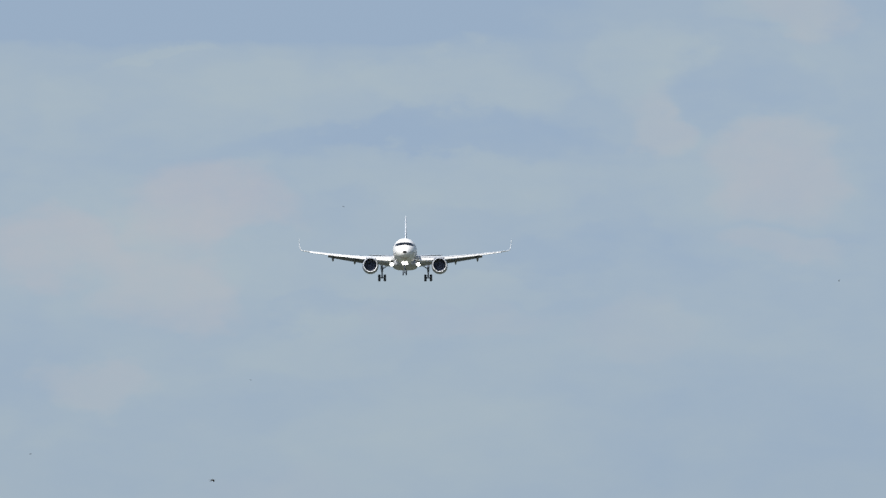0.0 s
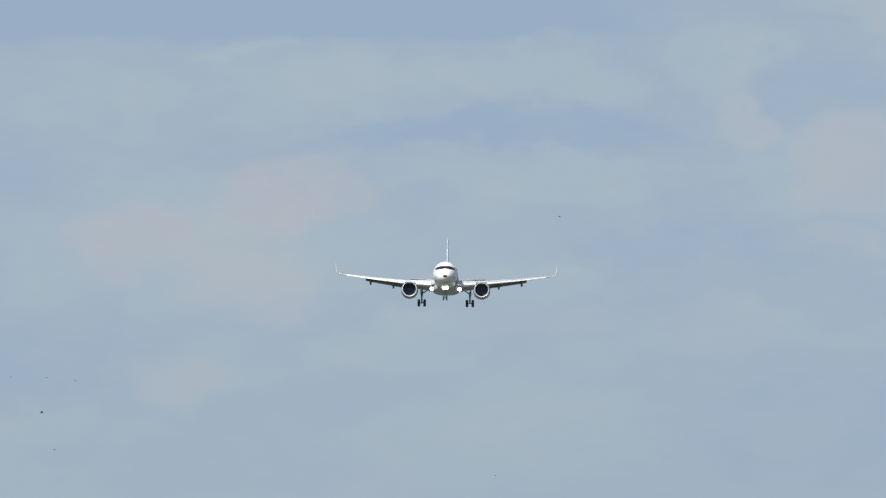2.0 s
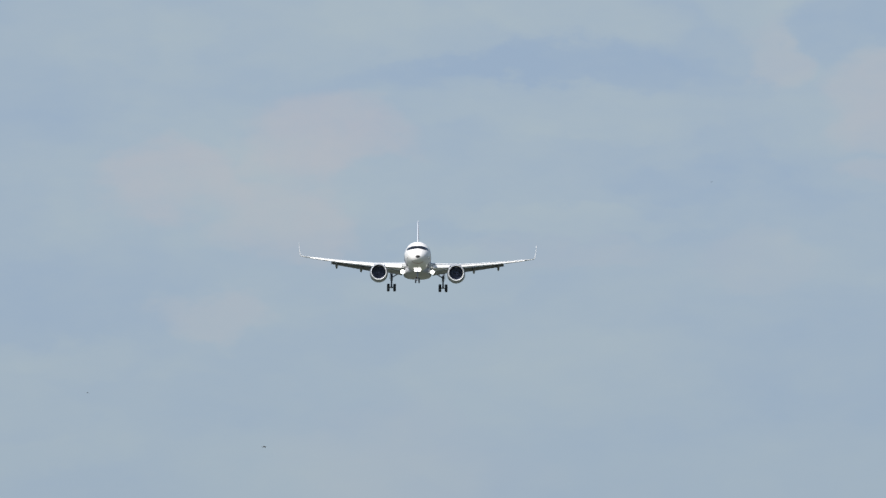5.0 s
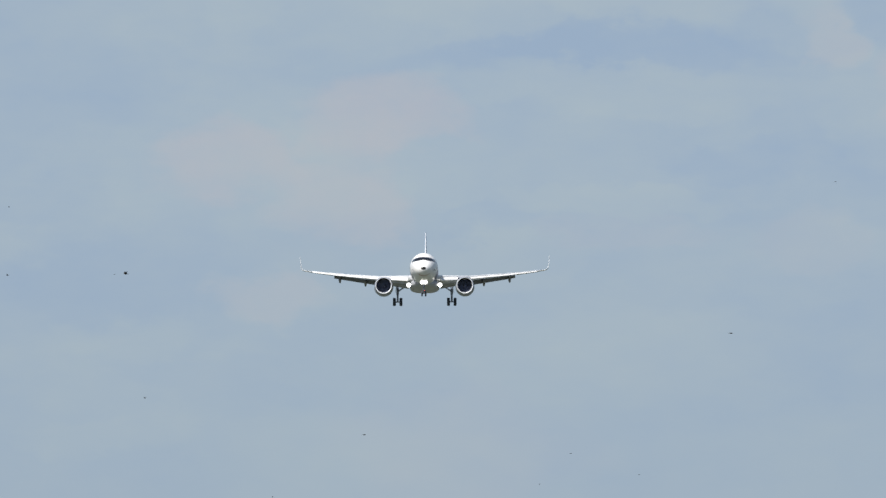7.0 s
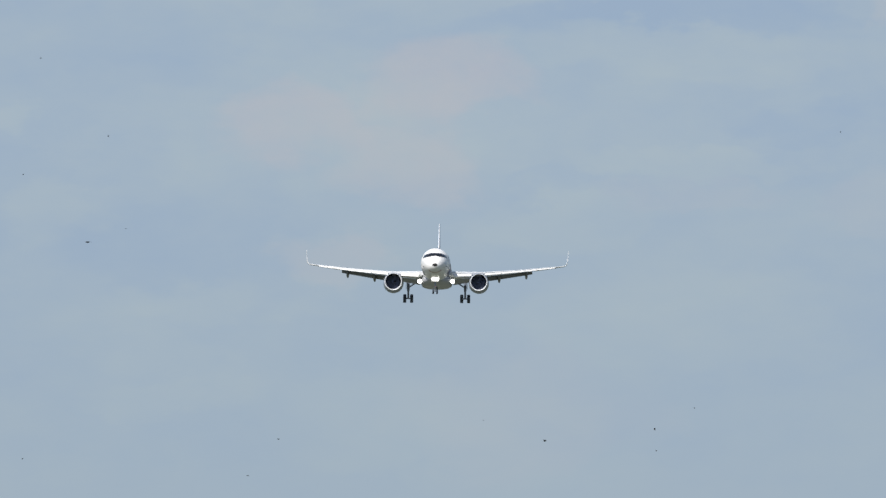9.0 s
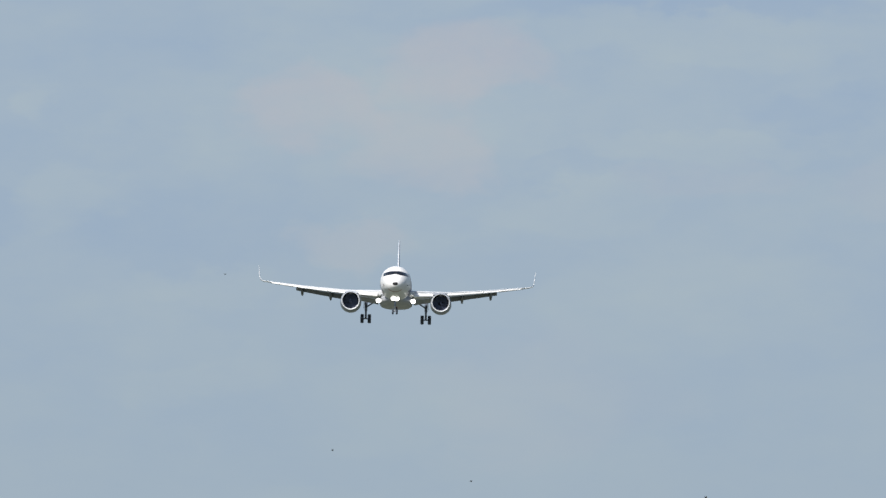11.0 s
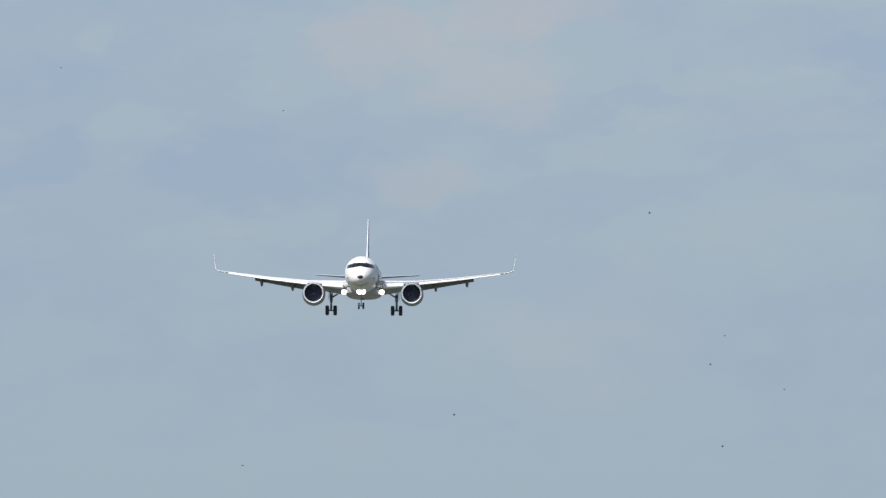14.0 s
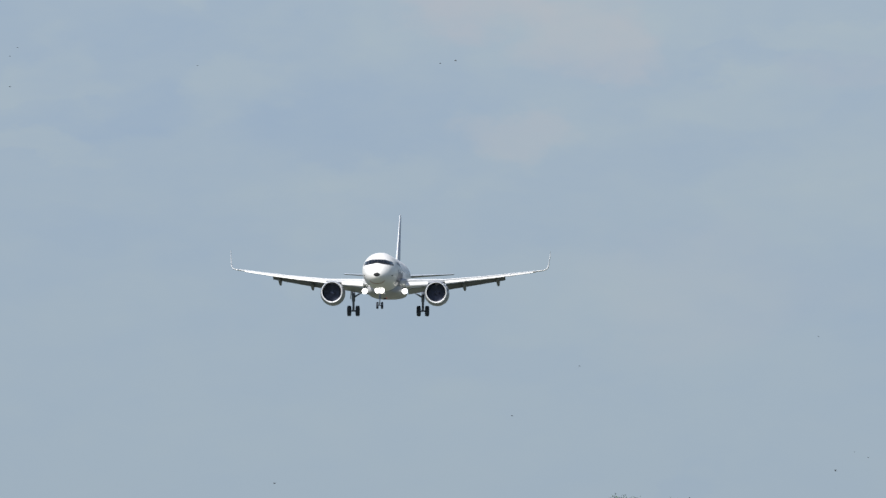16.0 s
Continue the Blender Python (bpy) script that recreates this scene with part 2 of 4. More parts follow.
# ---------------------------------------------------------------- mesh tools
def part(name, bm, mat, parent=None, label="", angle=40):
    """Links a bmesh as one mesh object under a thing or a part."""
    bmesh.ops.recalc_face_normals(bm, faces=bm.faces)
    me = bpy.data.meshes.new(name)
    bm.to_mesh(me)
    bm.free()
    for p in me.polygons:
        p.use_smooth = True
    me.set_sharp_from_angle(angle=radians(angle))
    me.materials.append(mat)
    ob = new(name, me)
    if parent:
        ob.parent = parent
    if label:
        ob["label"] = label
    return ob


def empty(name, place=(0, 0, 0), parent=None):
    ob = new(name)
    ob.empty_display_size = 0.5
    ob.location = place
    if parent:
        ob.parent = parent
    return ob


def loft(sections, bm=None, caps=True, ring=True):
    """A skin over sections of equal point count."""
    bm = bm or bmesh.new()
    rows = [[bm.verts.new(p) for p in s] for s in sections]
    n = len(rows[0])
    for a, b in zip(rows, rows[1:]):
        for i in range(n if ring else n - 1):
            j = (i + 1) % n
            bm.faces.new((a[i], a[j], b[j], b[i]))
    if caps and ring:
        bm.faces.new(rows[0])
        bm.faces.new(rows[-1][::-1])
    return bm


def tube(a, b, ra, rb=None, sides=14, bm=None):
    """A round bar from a to b."""
    a, b = Vector(a), Vector(b)
    turn = (b - a).to_track_quat("Z", "Y").to_matrix()
    rb = ra if rb is None else rb
    rings = [[p + turn @ Vector((r * math.cos(2 * math.pi * i / sides), r * math.sin(2 * math.pi * i / sides), 0)) for i in range(sides)]
             for p, r in ((a, ra), (b, rb))]
    return loft(rings, bm)


def lathe(profile, centre, axis="y", sides=40, bm=None, closed=False):
    """A profile of (along, radius) turned about an axis."""
    rings = []
    for along, r in profile:
        ring = []
        for i in range(sides):
            c, s = r * math.cos(2 * math.pi * i / sides), r * math.sin(2 * math.pi * i / sides)
            p = (c, along, s) if axis == "y" else (along, c, s)
            ring.append(Vector(centre) + Vector(p))
        rings.append(ring)
    if closed:
        rings.append(rings[0])
    return loft(rings, bm, caps=False)


def slab(corners, thick, direction, bm=None):
    """A plate with these corners and this thickness."""
    d = Vector(direction).normalized() * thick
    return loft([[Vector(c) for c in corners], [Vector(c) + d for c in corners]], bm)


# ---------------------------------------------------------------- the airliner
# Built with x across, s metres back from the nose tip and z metres over the ground line; its origin is between the main wheels.
REF = Vector((0, 17.7, 2.0))


def at(x, s, z):
    return Vector((x, s, z)) - REF


BODY_S = [0.0, 0.03, 0.10, 0.22, 0.40, 0.65, 1.0, 1.4, 1.9, 2.5, 3.2, 4.0, 5.0, 6.2, 7.5, 23.5, 25.5, 27.5, 29.5, 31.5, 33.5, 35.3, 36.6, 37.4]
BODY_W = [0.02, 0.20, 0.36, 0.53, 0.71, 0.90, 1.11, 1.28, 1.45, 1.61, 1.75, 1.86, 1.94, 1.97, 1.975, 1.975, 1.93, 1.80, 1.57, 1.28, 0.95, 0.62, 0.38, 0.20]
BODY_H = [0.02, 0.19, 0.34, 0.50, 0.67, 0.86, 1.07, 1.26, 1.46, 1.66, 1.82, 1.93, 2.02, 2.06, 2.06, 2.06, 2.00, 1.84, 1.60, 1.30, 0.98, 0.66, 0.42, 0.22]
BODY_Z = [3.56, 3.56, 3.56, 3.57, 3.59, 3.62, 3.68, 3.75, 3.84, 3.93, 4.01, 4.06, 4.10, 4.12, 4.12, 4.12, 4.17, 4.31, 4.51, 4.75, 4.99, 5.20, 5.33, 5.42]


def body_at(s):
    return np.interp(s, BODY_S, BODY_W), np.interp(s, BODY_S, BODY_H), np.interp(s, BODY_S, BODY_Z)


def body_point(s, turn, proud=0.0):
    """A point on the fuselage skin; turn in degrees from the crown."""
    w, h, z = body_at(s)
    a = radians(turn)
    return at((w + proud) * math.sin(a), s, z + (h + proud) * math.cos(a))


def on_nose(x, z, proud=0.02):
    """The point of the nose that shows at x, z from straight ahead."""
    lo, hi = 0.0, 7.0
    for _ in range(40):
        mid = (lo + hi) / 2
        w, h, c = body_at(mid)
        if (x / w) ** 2 + ((z - c) / h) ** 2 > 1:
            lo = mid
        else:
            hi = mid
    return at(x, hi - proud, z + proud * 0.6)


def nose_patch(corners, n=8, proud=0.02, bm=None):
    """A four-cornered patch (x, z) laid on the nose, with a turned-in edge."""
    bm = bm or bmesh.new()
    (x0, z0), (x1, z1), (x2, z2), (x3, z3) = corners
    rows = []
    for j in range(n + 1):
        v = j / n
        row = []
        for i in range(n + 1):
            f = i / n
            x = (x0 * (1 - f) + x1 * f) * (1 - v) + (x3 * (1 - f) + x2 * f) * v
            z = (z0 * (1 - f) + z1 * f) * (1 - v) + (z3 * (1 - f) + z2 * f) * v
            edge = i in (0, n) or j in (0, n)
            row.append(bm.verts.new(on_nose(x, z, proud - 0.03 if edge else proud)))
        rows.append(row)
    for a, b in zip(rows, rows[1:]):
        for i in range(n):
            bm.faces.new((a[i], a[i + 1], b[i + 1], b[i]))
    return bm


def foil(n=11, thick=0.12, start=0.0, stop=1.0, camber=0.015):
    """A closed aerofoil outline of (chordwise, height), from the upper rear edge round the nose to the lower rear edge."""
    def half(c):
        return 5 * thick * (0.2969 * math.sqrt(c) - 0.126 * c - 0.3516 * c * c + 0.2843 * c ** 3 - 0.1030 * c ** 4)
    steps = [start + (stop - start) * (1 - math.cos(math.pi * i / (n - 1))) / 2 for i in range(n)]
    top = [(c, camber * 4 * c * (1 - c) + half(c)) for c in steps[::-1]]
    low = [(c, camber * 4 * c * (1 - c) - half(c)) for c in steps[1:] if c > start]
    return top + low


def wing_plan(x):
    """Leading edge, chord, mid height, thickness ratio and incidence at a distance x from the middle."""
    lead = 11.35 + 0.51 * (x - 1.975)
    chord = np.interp(x, [0.5, 1.975, 6.4, 16.4], [7.4, 6.25, 3.95, 1.55])
    z = np.interp(x, [0.5, 2.5, 6.5, 11.5, 16.4], [2.90, 3.07, 3.38, 4.00, 4.74])
    thick = np.interp(x, [1.0, 6.4, 16.4], [0.145, 0.12, 0.105])
    inc = np.interp(x, [1.0, 6.4, 16.4], [4.5, 2.5, 0.5])
    return lead, chord, z, thick, inc


def wing_point(side, x, c, h):
    lead, chord, z, _, inc = wing_plan(x)
    return at(side * x, lead + c * chord, z + h * chord - (c - 0.35) * chord * math.tan(radians(inc)))


def turned(points, pivot, degrees, shift=(0, 0)):
    """Section points turned nose-down or tail-down about a pivot."""
    a = radians(degrees)
    out = []
    for c, h in points:
        dc, dh = c - pivot[0], h - pivot[1]
        out.append((pivot[0] + dc * math.cos(a) + dh * math.sin(a) + shift[0], pivot[1] - dc * math.sin(a) + dh * math.cos(a) + shift[1]))
    return out


def make_wing(plane, side):
    wing = part("wing", loft([[wing_point(side, x, c, h) for c, h in foil(13, wing_plan(x)[3], 0.02, stop)]
                              for x, stop in ((0.6, 0.82), (1.975, 0.82), (4.0, 0.82), (6.4, 0.82), (9.0, 0.80), (11.0, 0.80), (12.95, 0.80), (12.98, 1.0), (14.7, 1.0), (16.4, 1.0))]),
                GREY, plane, "light grey wing with drooped slats and flaps")
    # slats, run out and drooped
    for x0, x1 in ((2.35, 4.75), (6.55, 8.75), (8.80, 11.1), (11.15, 13.5), (13.55, 15.95)):
        sections = []
        for x in (x0, (x0 + x1) / 2, x1):
            t = wing_plan(x)[3]
            outer = [p for p in foil(15, t, 0.0, 0.17)]
            n = len(outer)
            outer = outer[:n // 2 + 4]
            inner = [(c * 0.90 + 0.022, h * 0.72) for c, h in outer[::-1]]
            pts = turned(outer + inner, (0.15, 0.06), -24, (-0.055, -0.022))
            sections.append([wing_point(side, x, c, h) for c, h in pts])
        part("slat", loft(sections), SLAT, wing, "white drooped leading edge slat")
    # flaps, lowered for landing; outer ones coloured darker for shade under the wing
    for x0, x1, long, droop in ((2.25, 6.25, 0.19, 30), (6.45, 12.85, 0.27, 34)):
        sections = []
        for x in (x0, (x0 + x1) / 2, x1):
            pts = [(0.80 + c * long, -0.026 + h * long) for c, h in foil(11, 0.14, 0.0, 1.0, 0.03)]
            sections.append([wing_point(side, x, c, h) for c, h in turned(pts, (0.80, -0.026), droop)])
        part("flap", loft(sections), FLAP if x0 > 5 else BELLY, wing, "grey lowered trailing edge flap")
    # aileron, a little proud of the wing's rear edge
    sections = []
    for x in (13.1, 14.7, 16.1):
        pts = [(0.72 + c * 0.30, h * 0.30) for c, h in foil(9, 0.20, 0.0, 1.0, 0.0)]
        sections.append([wing_point(side, x, c, h) for c, h in turned(pts, (0.72, 0), 5)])
    part("aileron", loft(sections), GREY, wing)
    # flap track fairings
    for x in (8.4, 12.05):
        lead, chord, z, _, _ = wing_plan(x)
        base = at(side * x, lead + 0.48 * chord, z - 0.10 * chord)
        rings = []
        for k, (along, r, drop) in enumerate(((0.0, 0.03, 0.0), (0.4, 0.14, -0.06), (1.0, 0.19, -0.15), (1.7, 0.20, -0.31), (2.3, 0.15, -0.53), (2.7, 0.03, -0.62))):
            rings.append([base + Vector((r * math.cos(2 * math.pi * i / 12), along * chord / 3.2, drop + 1.5 * r * math.sin(2 * math.pi * i / 12))) for i in range(12)])
        part("flap_track_fairing", loft(rings), FLAP, wing, "dark grey flap track fairing")
    # the upswept wing tip
    spine = ((16.38, 4.74, 1.55, 18.72, 0.0), (16.95, 4.83, 1.40, 19.05, 10.0), (17.32, 4.95, 1.26, 19.35, 34.0), (17.51, 5.20, 1.14, 19.62, 66.0),
             (17.58, 5.60, 1.00, 19.92, 83.0), (17.65, 6.30, 0.76, 20.42, 85.0), (17.72, 7.02, 0.48, 20.88, 85.0))
    sections = []
    for x, z, chord, lead, lean in spine:
        a = radians(lean)
        sections.append([at(side * (x - h * chord * math.sin(a)), lead + c * chord, z + h * chord * math.cos(a)) for c, h in foil(11, 0.085, 0.0, 1.0, 0.0)])
    part("winglet", loft(sections), WHITE, wing, "white upswept wing tip")
    return wing


def make_engine(plane, side):
    x, z = 5.75, 2.02
    c = at(side * x, 0, z)
    cowl = []
    for s, r, sag in ((11.30, 1.190, 0.0), (11.6, 1.275, 0.02), (12.2, 1.345, 0.06), (12.9, 1.360, 0.07), (13.6, 1.31, 0.07), (14.3, 1.15, 0.03), (14.85, 0.98, 0.0), (14.80, 0.94, 0.0), (14.2, 1.02, 0.0)):
        cowl.append([c + Vector((r * math.cos(2 * math.pi * i / 44), s, r * math.sin(2 * math.pi * i / 44) - sag)) for i in range(44)])
    engine = part("engine", loft(cowl, caps=False),
                  NACELLE, plane, "grey turbofan engine nacelle")
    lip = []
    for s, r, up in ((11.305, 1.192, 0.0), (11.22, 1.172, 0.0), (11.175, 1.125, 0.015), (11.19, 1.070, 0.035), (11.27, 1.035, 0.045)):
        lip.append([c + Vector((r * math.cos(2 * math.pi * i / 40), s, r * math.sin(2 * math.pi * i / 40) + up)) for i in range(40)])
    part("intake_lip", loft(lip, caps=False), LIP, engine, "polished metal intake lip")
    part("intake_duct", lathe([(11.268, 1.036), (11.45, 1.015), (11.8, 1.02), (12.2, 1.04), (13.05, 1.05)], c + Vector((0, 0, 0.045))), LINER, engine, "dark intake lining")
    bm = bmesh.new()
    for k in range(20):
        a = 2 * math.pi * k / 20
        pts = []
        for r, twist, wide in ((0.28, 0.10, 0.14), (0.65, 0.20, 0.26), (1.02, 0.28, 0.36)):
            d = wide / 2 / r
            for sgn, dy in ((-1, -0.5 * twist), (1, 0.5 * twist)):
                pts.append(c + Vector((r * math.cos(a + sgn * d), 12.70 + dy, r * math.sin(a + sgn * d))))
        vs = [bm.verts.new(p) for p in pts]
        bm.faces.new((vs[0], vs[1], vs[3], vs[2]))
        bm.faces.new((vs[2], vs[3], vs[5], vs[4]))
    part("fan", bm, BLADE, engine, "dark fan blades")
    part("fan_backing", lathe([(13.03, 1.04), (13.05, 0.05)], c), LINER, engine)
    part("spinner", lathe([(12.20, 0.01), (12.30, 0.12), (12.50, 0.23), (12.75, 0.30), (12.80, 0.05)], c, sides=24), BLADE, engine, "dark fan spinner")
    part("core_nozzle", lathe([(13.9, 0.72), (14.9, 0.62), (15.7, 0.45), (15.68, 0.42), (15.2, 0.40), (15.6, 0.26), (16.2, 0.05)], c, sides=28), NOZZLE, engine, "heat stained exhaust nozzle")
    top = [at(side * x + dx, s, zz) for dx, s, zz in ((-0.16, 12.4, 3.22), (0.16, 12.4, 3.22), (0.20, 16.2, 3.30), (-0.20, 16.2, 3.30))]
    low = [at(side * x + dx, s, zz) for dx, s, zz in ((-0.22, 12.1, 3.05), (0.22, 12.1, 3.05), (0.22, 16.0, 2.45), (-0.22, 16.0, 2.45))]
    part("pylon", loft([low, top]), GREY, engine)
    # a small strake on the inner side of the cowl
    part("strake", slab([at(side * (x - 0.95), 12.3, z + 0.80), at(side * (x - 0.95), 13.2, z + 0.80), at(side * (x - 1.22), 13.2, z + 1.06), at(side * (x - 1.08), 12.7, z + 0.95)], 0.03, (0, 0, 1)), WHITE, engine)
    return engine


def make_wheel(parent, centre, radius, width):
    h = width / 2
    tyre = part("tyre", lathe([(-h * 0.6, radius * 0.52), (-h, radius * 0.66), (-h, radius * 0.86), (-h * 0.75, radius * 0.97), (-h * 0.3, radius), (0.0, radius * 0.985), (h * 0.3, radius),
                               (h * 0.75, radius * 0.97), (h, radius * 0.86), (h, radius * 0.66), (h * 0.6, radius * 0.52)], centre, "x", 28, closed=True), RUBBER, parent, "black rubber tyre")
    part("rim", lathe([(-h * 0.62, 0.02), (-h * 0.62, radius * 0.30), (-h * 0.80, radius * 0.52), (-h * 0.4, radius * 0.55), (h * 0.4, radius * 0.55), (h * 0.80, radius * 0.52),
                       (h * 0.62, radius * 0.30), (h * 0.62, 0.02)], centre, "x", 20), RIM, parent)
    return tyre


def make_main_gear(plane, side):
    gear = part("main_gear", tube(at(side * 3.84, 17.75, 3.05), at(side * 3.84, 17.78, 1.25), 0.21, 0.18), STEEL, plane, "grey main landing gear leg, lowered")
    part("piston", tube(at(side * 3.84, 17.78, 1.30), at(side * 3.84, 17.8, 0.24), 0.13), STEEL, gear, "bright sliding piston")
    part("axle", tube(at(side * 3.84 - 0.50, 17.8, 0.24), at(side * 3.84 + 0.50, 17.8, 0.24), 0.085), STEEL, gear)
    part("side_brace", tube(at(side * 3.75, 17.6, 1.75), at(side * 2.35, 17.5, 2.65), 0.095), STEEL, gear)
    part("torque_link", tube(at(side * 3.84, 18.0, 1.25), at(side * 3.84, 18.25, 0.80), 0.05, bm=tube(at(side * 3.84, 18.25, 0.80), at(side * 3.84, 17.95, 0.36), 0.05)), STEEL, gear)
    part("gear_door", slab([at(side * 4.06, 17.2, 2.95), at(side * 4.06, 18.35, 2.95), at(side * 4.12, 18.25, 1.55), at(side * 4.12, 17.35, 1.55)], 0.04, (side, 0, 0)), BELLY, gear, "light grey gear leg door")
    for dx in (-0.465, 0.465):
        make_wheel(gear, at(side * 3.84 + dx, 17.8, 0.24), 0.585, 0.42)
    return gear


def make_nose_gear(plane):
    gear = part("nose_gear", tube(at(0, 5.05, 2.25), at(0, 4.95, 1.0), 0.11, 0.10), STEEL, plane, "grey nose landing gear leg, lowered")
    part("piston", tube(at(0, 4.95, 1.05), at(0, 4.93, 0.34), 0.065), RIM, gear)
    part("axle", tube(at(-0.28, 4.93, 0.34), at(0.28, 4.93, 0.34), 0.05), STEEL, gear)
    part("drag_brace", tube(at(0, 5.0, 1.35), at(0, 6.4, 2.15), 0.055), STEEL, gear)
    for dx in (-0.26, 0.26):
        make_wheel(gear, at(dx, 4.93, 0.34), 0.39, 0.225)
    for side in (-1, 1):
        part("gear_door", slab([at(side * 0.42, 4.6, 2.18), at(side * 0.42, 5.9, 2.10), at(side * 0.50, 5.8, 1.55), at(side * 0.50, 4.7, 1.60)], 0.03, (side, 0, 0)), BELLY, gear)
        part("lamp_housing", lathe([(0.03, 0.30), (0.10, 0.29), (0.24, 0.18), (0.28, 0.02)], at(side * 0.22, 4.68, 1.98), sides=24), STEEL, gear)
        part("lamp_lens", lathe([(-0.08, 0.01), (-0.06, 0.16), (0.0, 0.30), (0.035, 0.31)], at(side * 0.22, 4.68, 1.98), sides=24), LAMP, gear, "glaring white taxi light")
    return gear


def make_airliner():
    plane = tagged(empty("airliner"), "white twin-engine jet airliner, gear and flaps down, lights lit", "airplane")
    rings = []
    stations = sorted(set(BODY_S + [8 + 1.5 * i for i in range(10)]))
    for s in stations:
        w, h, z = body_at(s)
        rings.append([at(w * math.sin(2 * math.pi * i / 56), s, z + h * math.cos(2 * math.pi * i / 56)) for i in range(56)])
    body = part("fuselage", loft(rings), WHITE, plane, "white painted fuselage", 60)
    # belly fairing
    rings = []
    for s, w, top, low in ((9.6, 0.5, 2.6, 2.05), (10.4, 1.30, 2.9, 1.85), (11.6, 1.85, 3.1, 1.66), (13.0, 2.08, 3.2, 1.54), (16.0, 2.12, 3.2, 1.50), (18.6, 2.08, 3.1, 1.52), (20.2, 1.85, 3.0, 1.68), (21.6, 1.35, 2.8, 1.90), (22.6, 0.5, 2.5, 2.05)):
        zc, h = (top + low) / 2, (top - low) / 2
        rings.append([at(w * math.copysign(abs(math.sin(q)) ** 0.75, math.sin(q)), s, zc + h * math.copysign(abs(math.cos(q)) ** 0.75, math.cos(q)))
                      for q in [2 * math.pi * i / 40 for i in range(40)]])
    part("belly_fairing", loft(rings), BELLY, plane, "light grey belly fairing")
    # black tip of the nose
    bm = bmesh.new()
    hub = bm.verts.new(on_nose(0, 3.53, 0.03))
    prev = None
    for r in (0.5, 0.9, 1.0):
        ring = [bm.verts.new(on_nose(0.37 * r * math.cos(2 * math.pi * i / 28), 3.53 + 0.23 * r * math.sin(2 * math.pi * i / 28), 0.025 if r < 1 else -0.03)) for i in range(28)]
        for i in range(28):
            j = (i + 1) % 28
            if prev is None:
                bm.faces.new((hub, ring[i], ring[j]))
            else:
                bm.faces.new((prev[i], ring[i], ring[j], prev[j]))
        prev = ring
    part("nose_tip", bm, BLACK, body, "black nose tip")
    # dark surround and panes of the flight deck
    for side in (-1, 1):
        part("window_surround", nose_patch([(side * -0.01, 5.26), (side * 0.74, 5.25), (side * 0.74, 4.69), (side * -0.01, 4.82)], 8, 0.035), MASK, body, "black flight deck window surround")
        part("window_surround", nose_patch([(side * 0.70, 5.252), (side * 1.52, 5.04), (side * 1.66, 4.60), (side * 0.70, 4.695)], 8, 0.035), MASK, body, "black flight deck window surround")
        for a, b in ((0.035, 0.64), (0.70, 1.06), (1.11, 1.53)):
            za, zb = np.interp([a, b], [0, 0.72, 1.4, 1.66], [5.24, 5.20, 5.04, 4.97])
            la, lb = np.interp([a, b], [0, 0.72, 1.4, 1.66], [4.87, 4.76, 4.69, 4.68])
            part("cockpit_window", nose_patch([(side * a, za), (side * b, zb), (side * b, lb), (side * a, la)], 6, 0.055), GLASS, body, "dark flight deck pane")
    # sealant line under the nose
    bm = bmesh.new()
    pts = []
    for wide in (0.0, 0.07, 0.14):
        pts.append([body_point(1.02 + wide, 180 - q, 0.014) for q in np.linspace(-46, 46, 25)])
    loft(pts, bm, ring=False)
    part("nose_seam", bm, SEAM, body, "thin rust red line under the nose")
    # panel under the chin, probes
    for side in (-1, 1):
        part("probe", tube(body_point(2.3, side * 104, -0.02), body_point(2.1, side * 104, 0.15), 0.06, 0.03, 8), BLACK, body, "dark air data probe")
        # door outlines and cabin windows
        for s0, s1, t0, t1 in ((4.75, 5.62, 62, 112), (31.0, 31.75, 66, 112)):
            bm = bmesh.new()
            for sa, sb, ta, tb in ((s0, s0 + 0.05, t0, t1), (s1 - 0.05, s1, t0, t1), (s0, s1, t0, t0 + 1.3), (s0, s1, t1 - 1.3, t1)):
                loft([[body_point(s, side * q, 0.012) for q in np.linspace(ta, tb, 7)] for s in (sa, sb)], bm, ring=False)
            part("cabin_door", bm, BELLY, body, "grey outlined cabin door")
        bm = bmesh.new()
        loft([[body_point(s, side * q, 0.008) for q in (73.5, 78, 82.5)] for s in (0.0 + 7, 7.24)], bm, ring=False)
        first = part("cabin_window", bm, GLASS, body)
        for k in range(1, 40):
            s = 7.0 + 0.533 * k
            if s < 23.4:
                w = new("cabin_window", first.data)
                w.parent, w.location = body, (0, 0.533 * k, 0)
        # unreadable livery lettering as plain bars; lower row also paints in wing root shade
        for s, long, t0, t1 in ((6.05, 0.62, 56, 70), (6.85, 0.55, 59, 70), (7.55, 0.62, 56, 70), (8.35, 0.55, 59, 70), (9.10, 0.60, 56, 70), (9.85, 0.55, 59, 70),
                                (5.85, 0.90, 84, 132), (6.85, 0.80, 90, 132), (7.75, 0.90, 90, 138), (8.75, 0.80, 84, 132), (9.65, 0.90, 90, 132), (10.65, 0.80, 90, 132), (11.55, 0.90, 84, 132)):
            bm = bmesh.new()
            loft([[body_point(s + d, side * q, 0.010) for q in np.linspace(t0, t1, 6)] for d in (0, long)], bm, ring=False)
            part("lettering_shade_bar", bm, MARK, body, "dark blue bar for livery lettering and painted shade")
    # tail
    sections = []
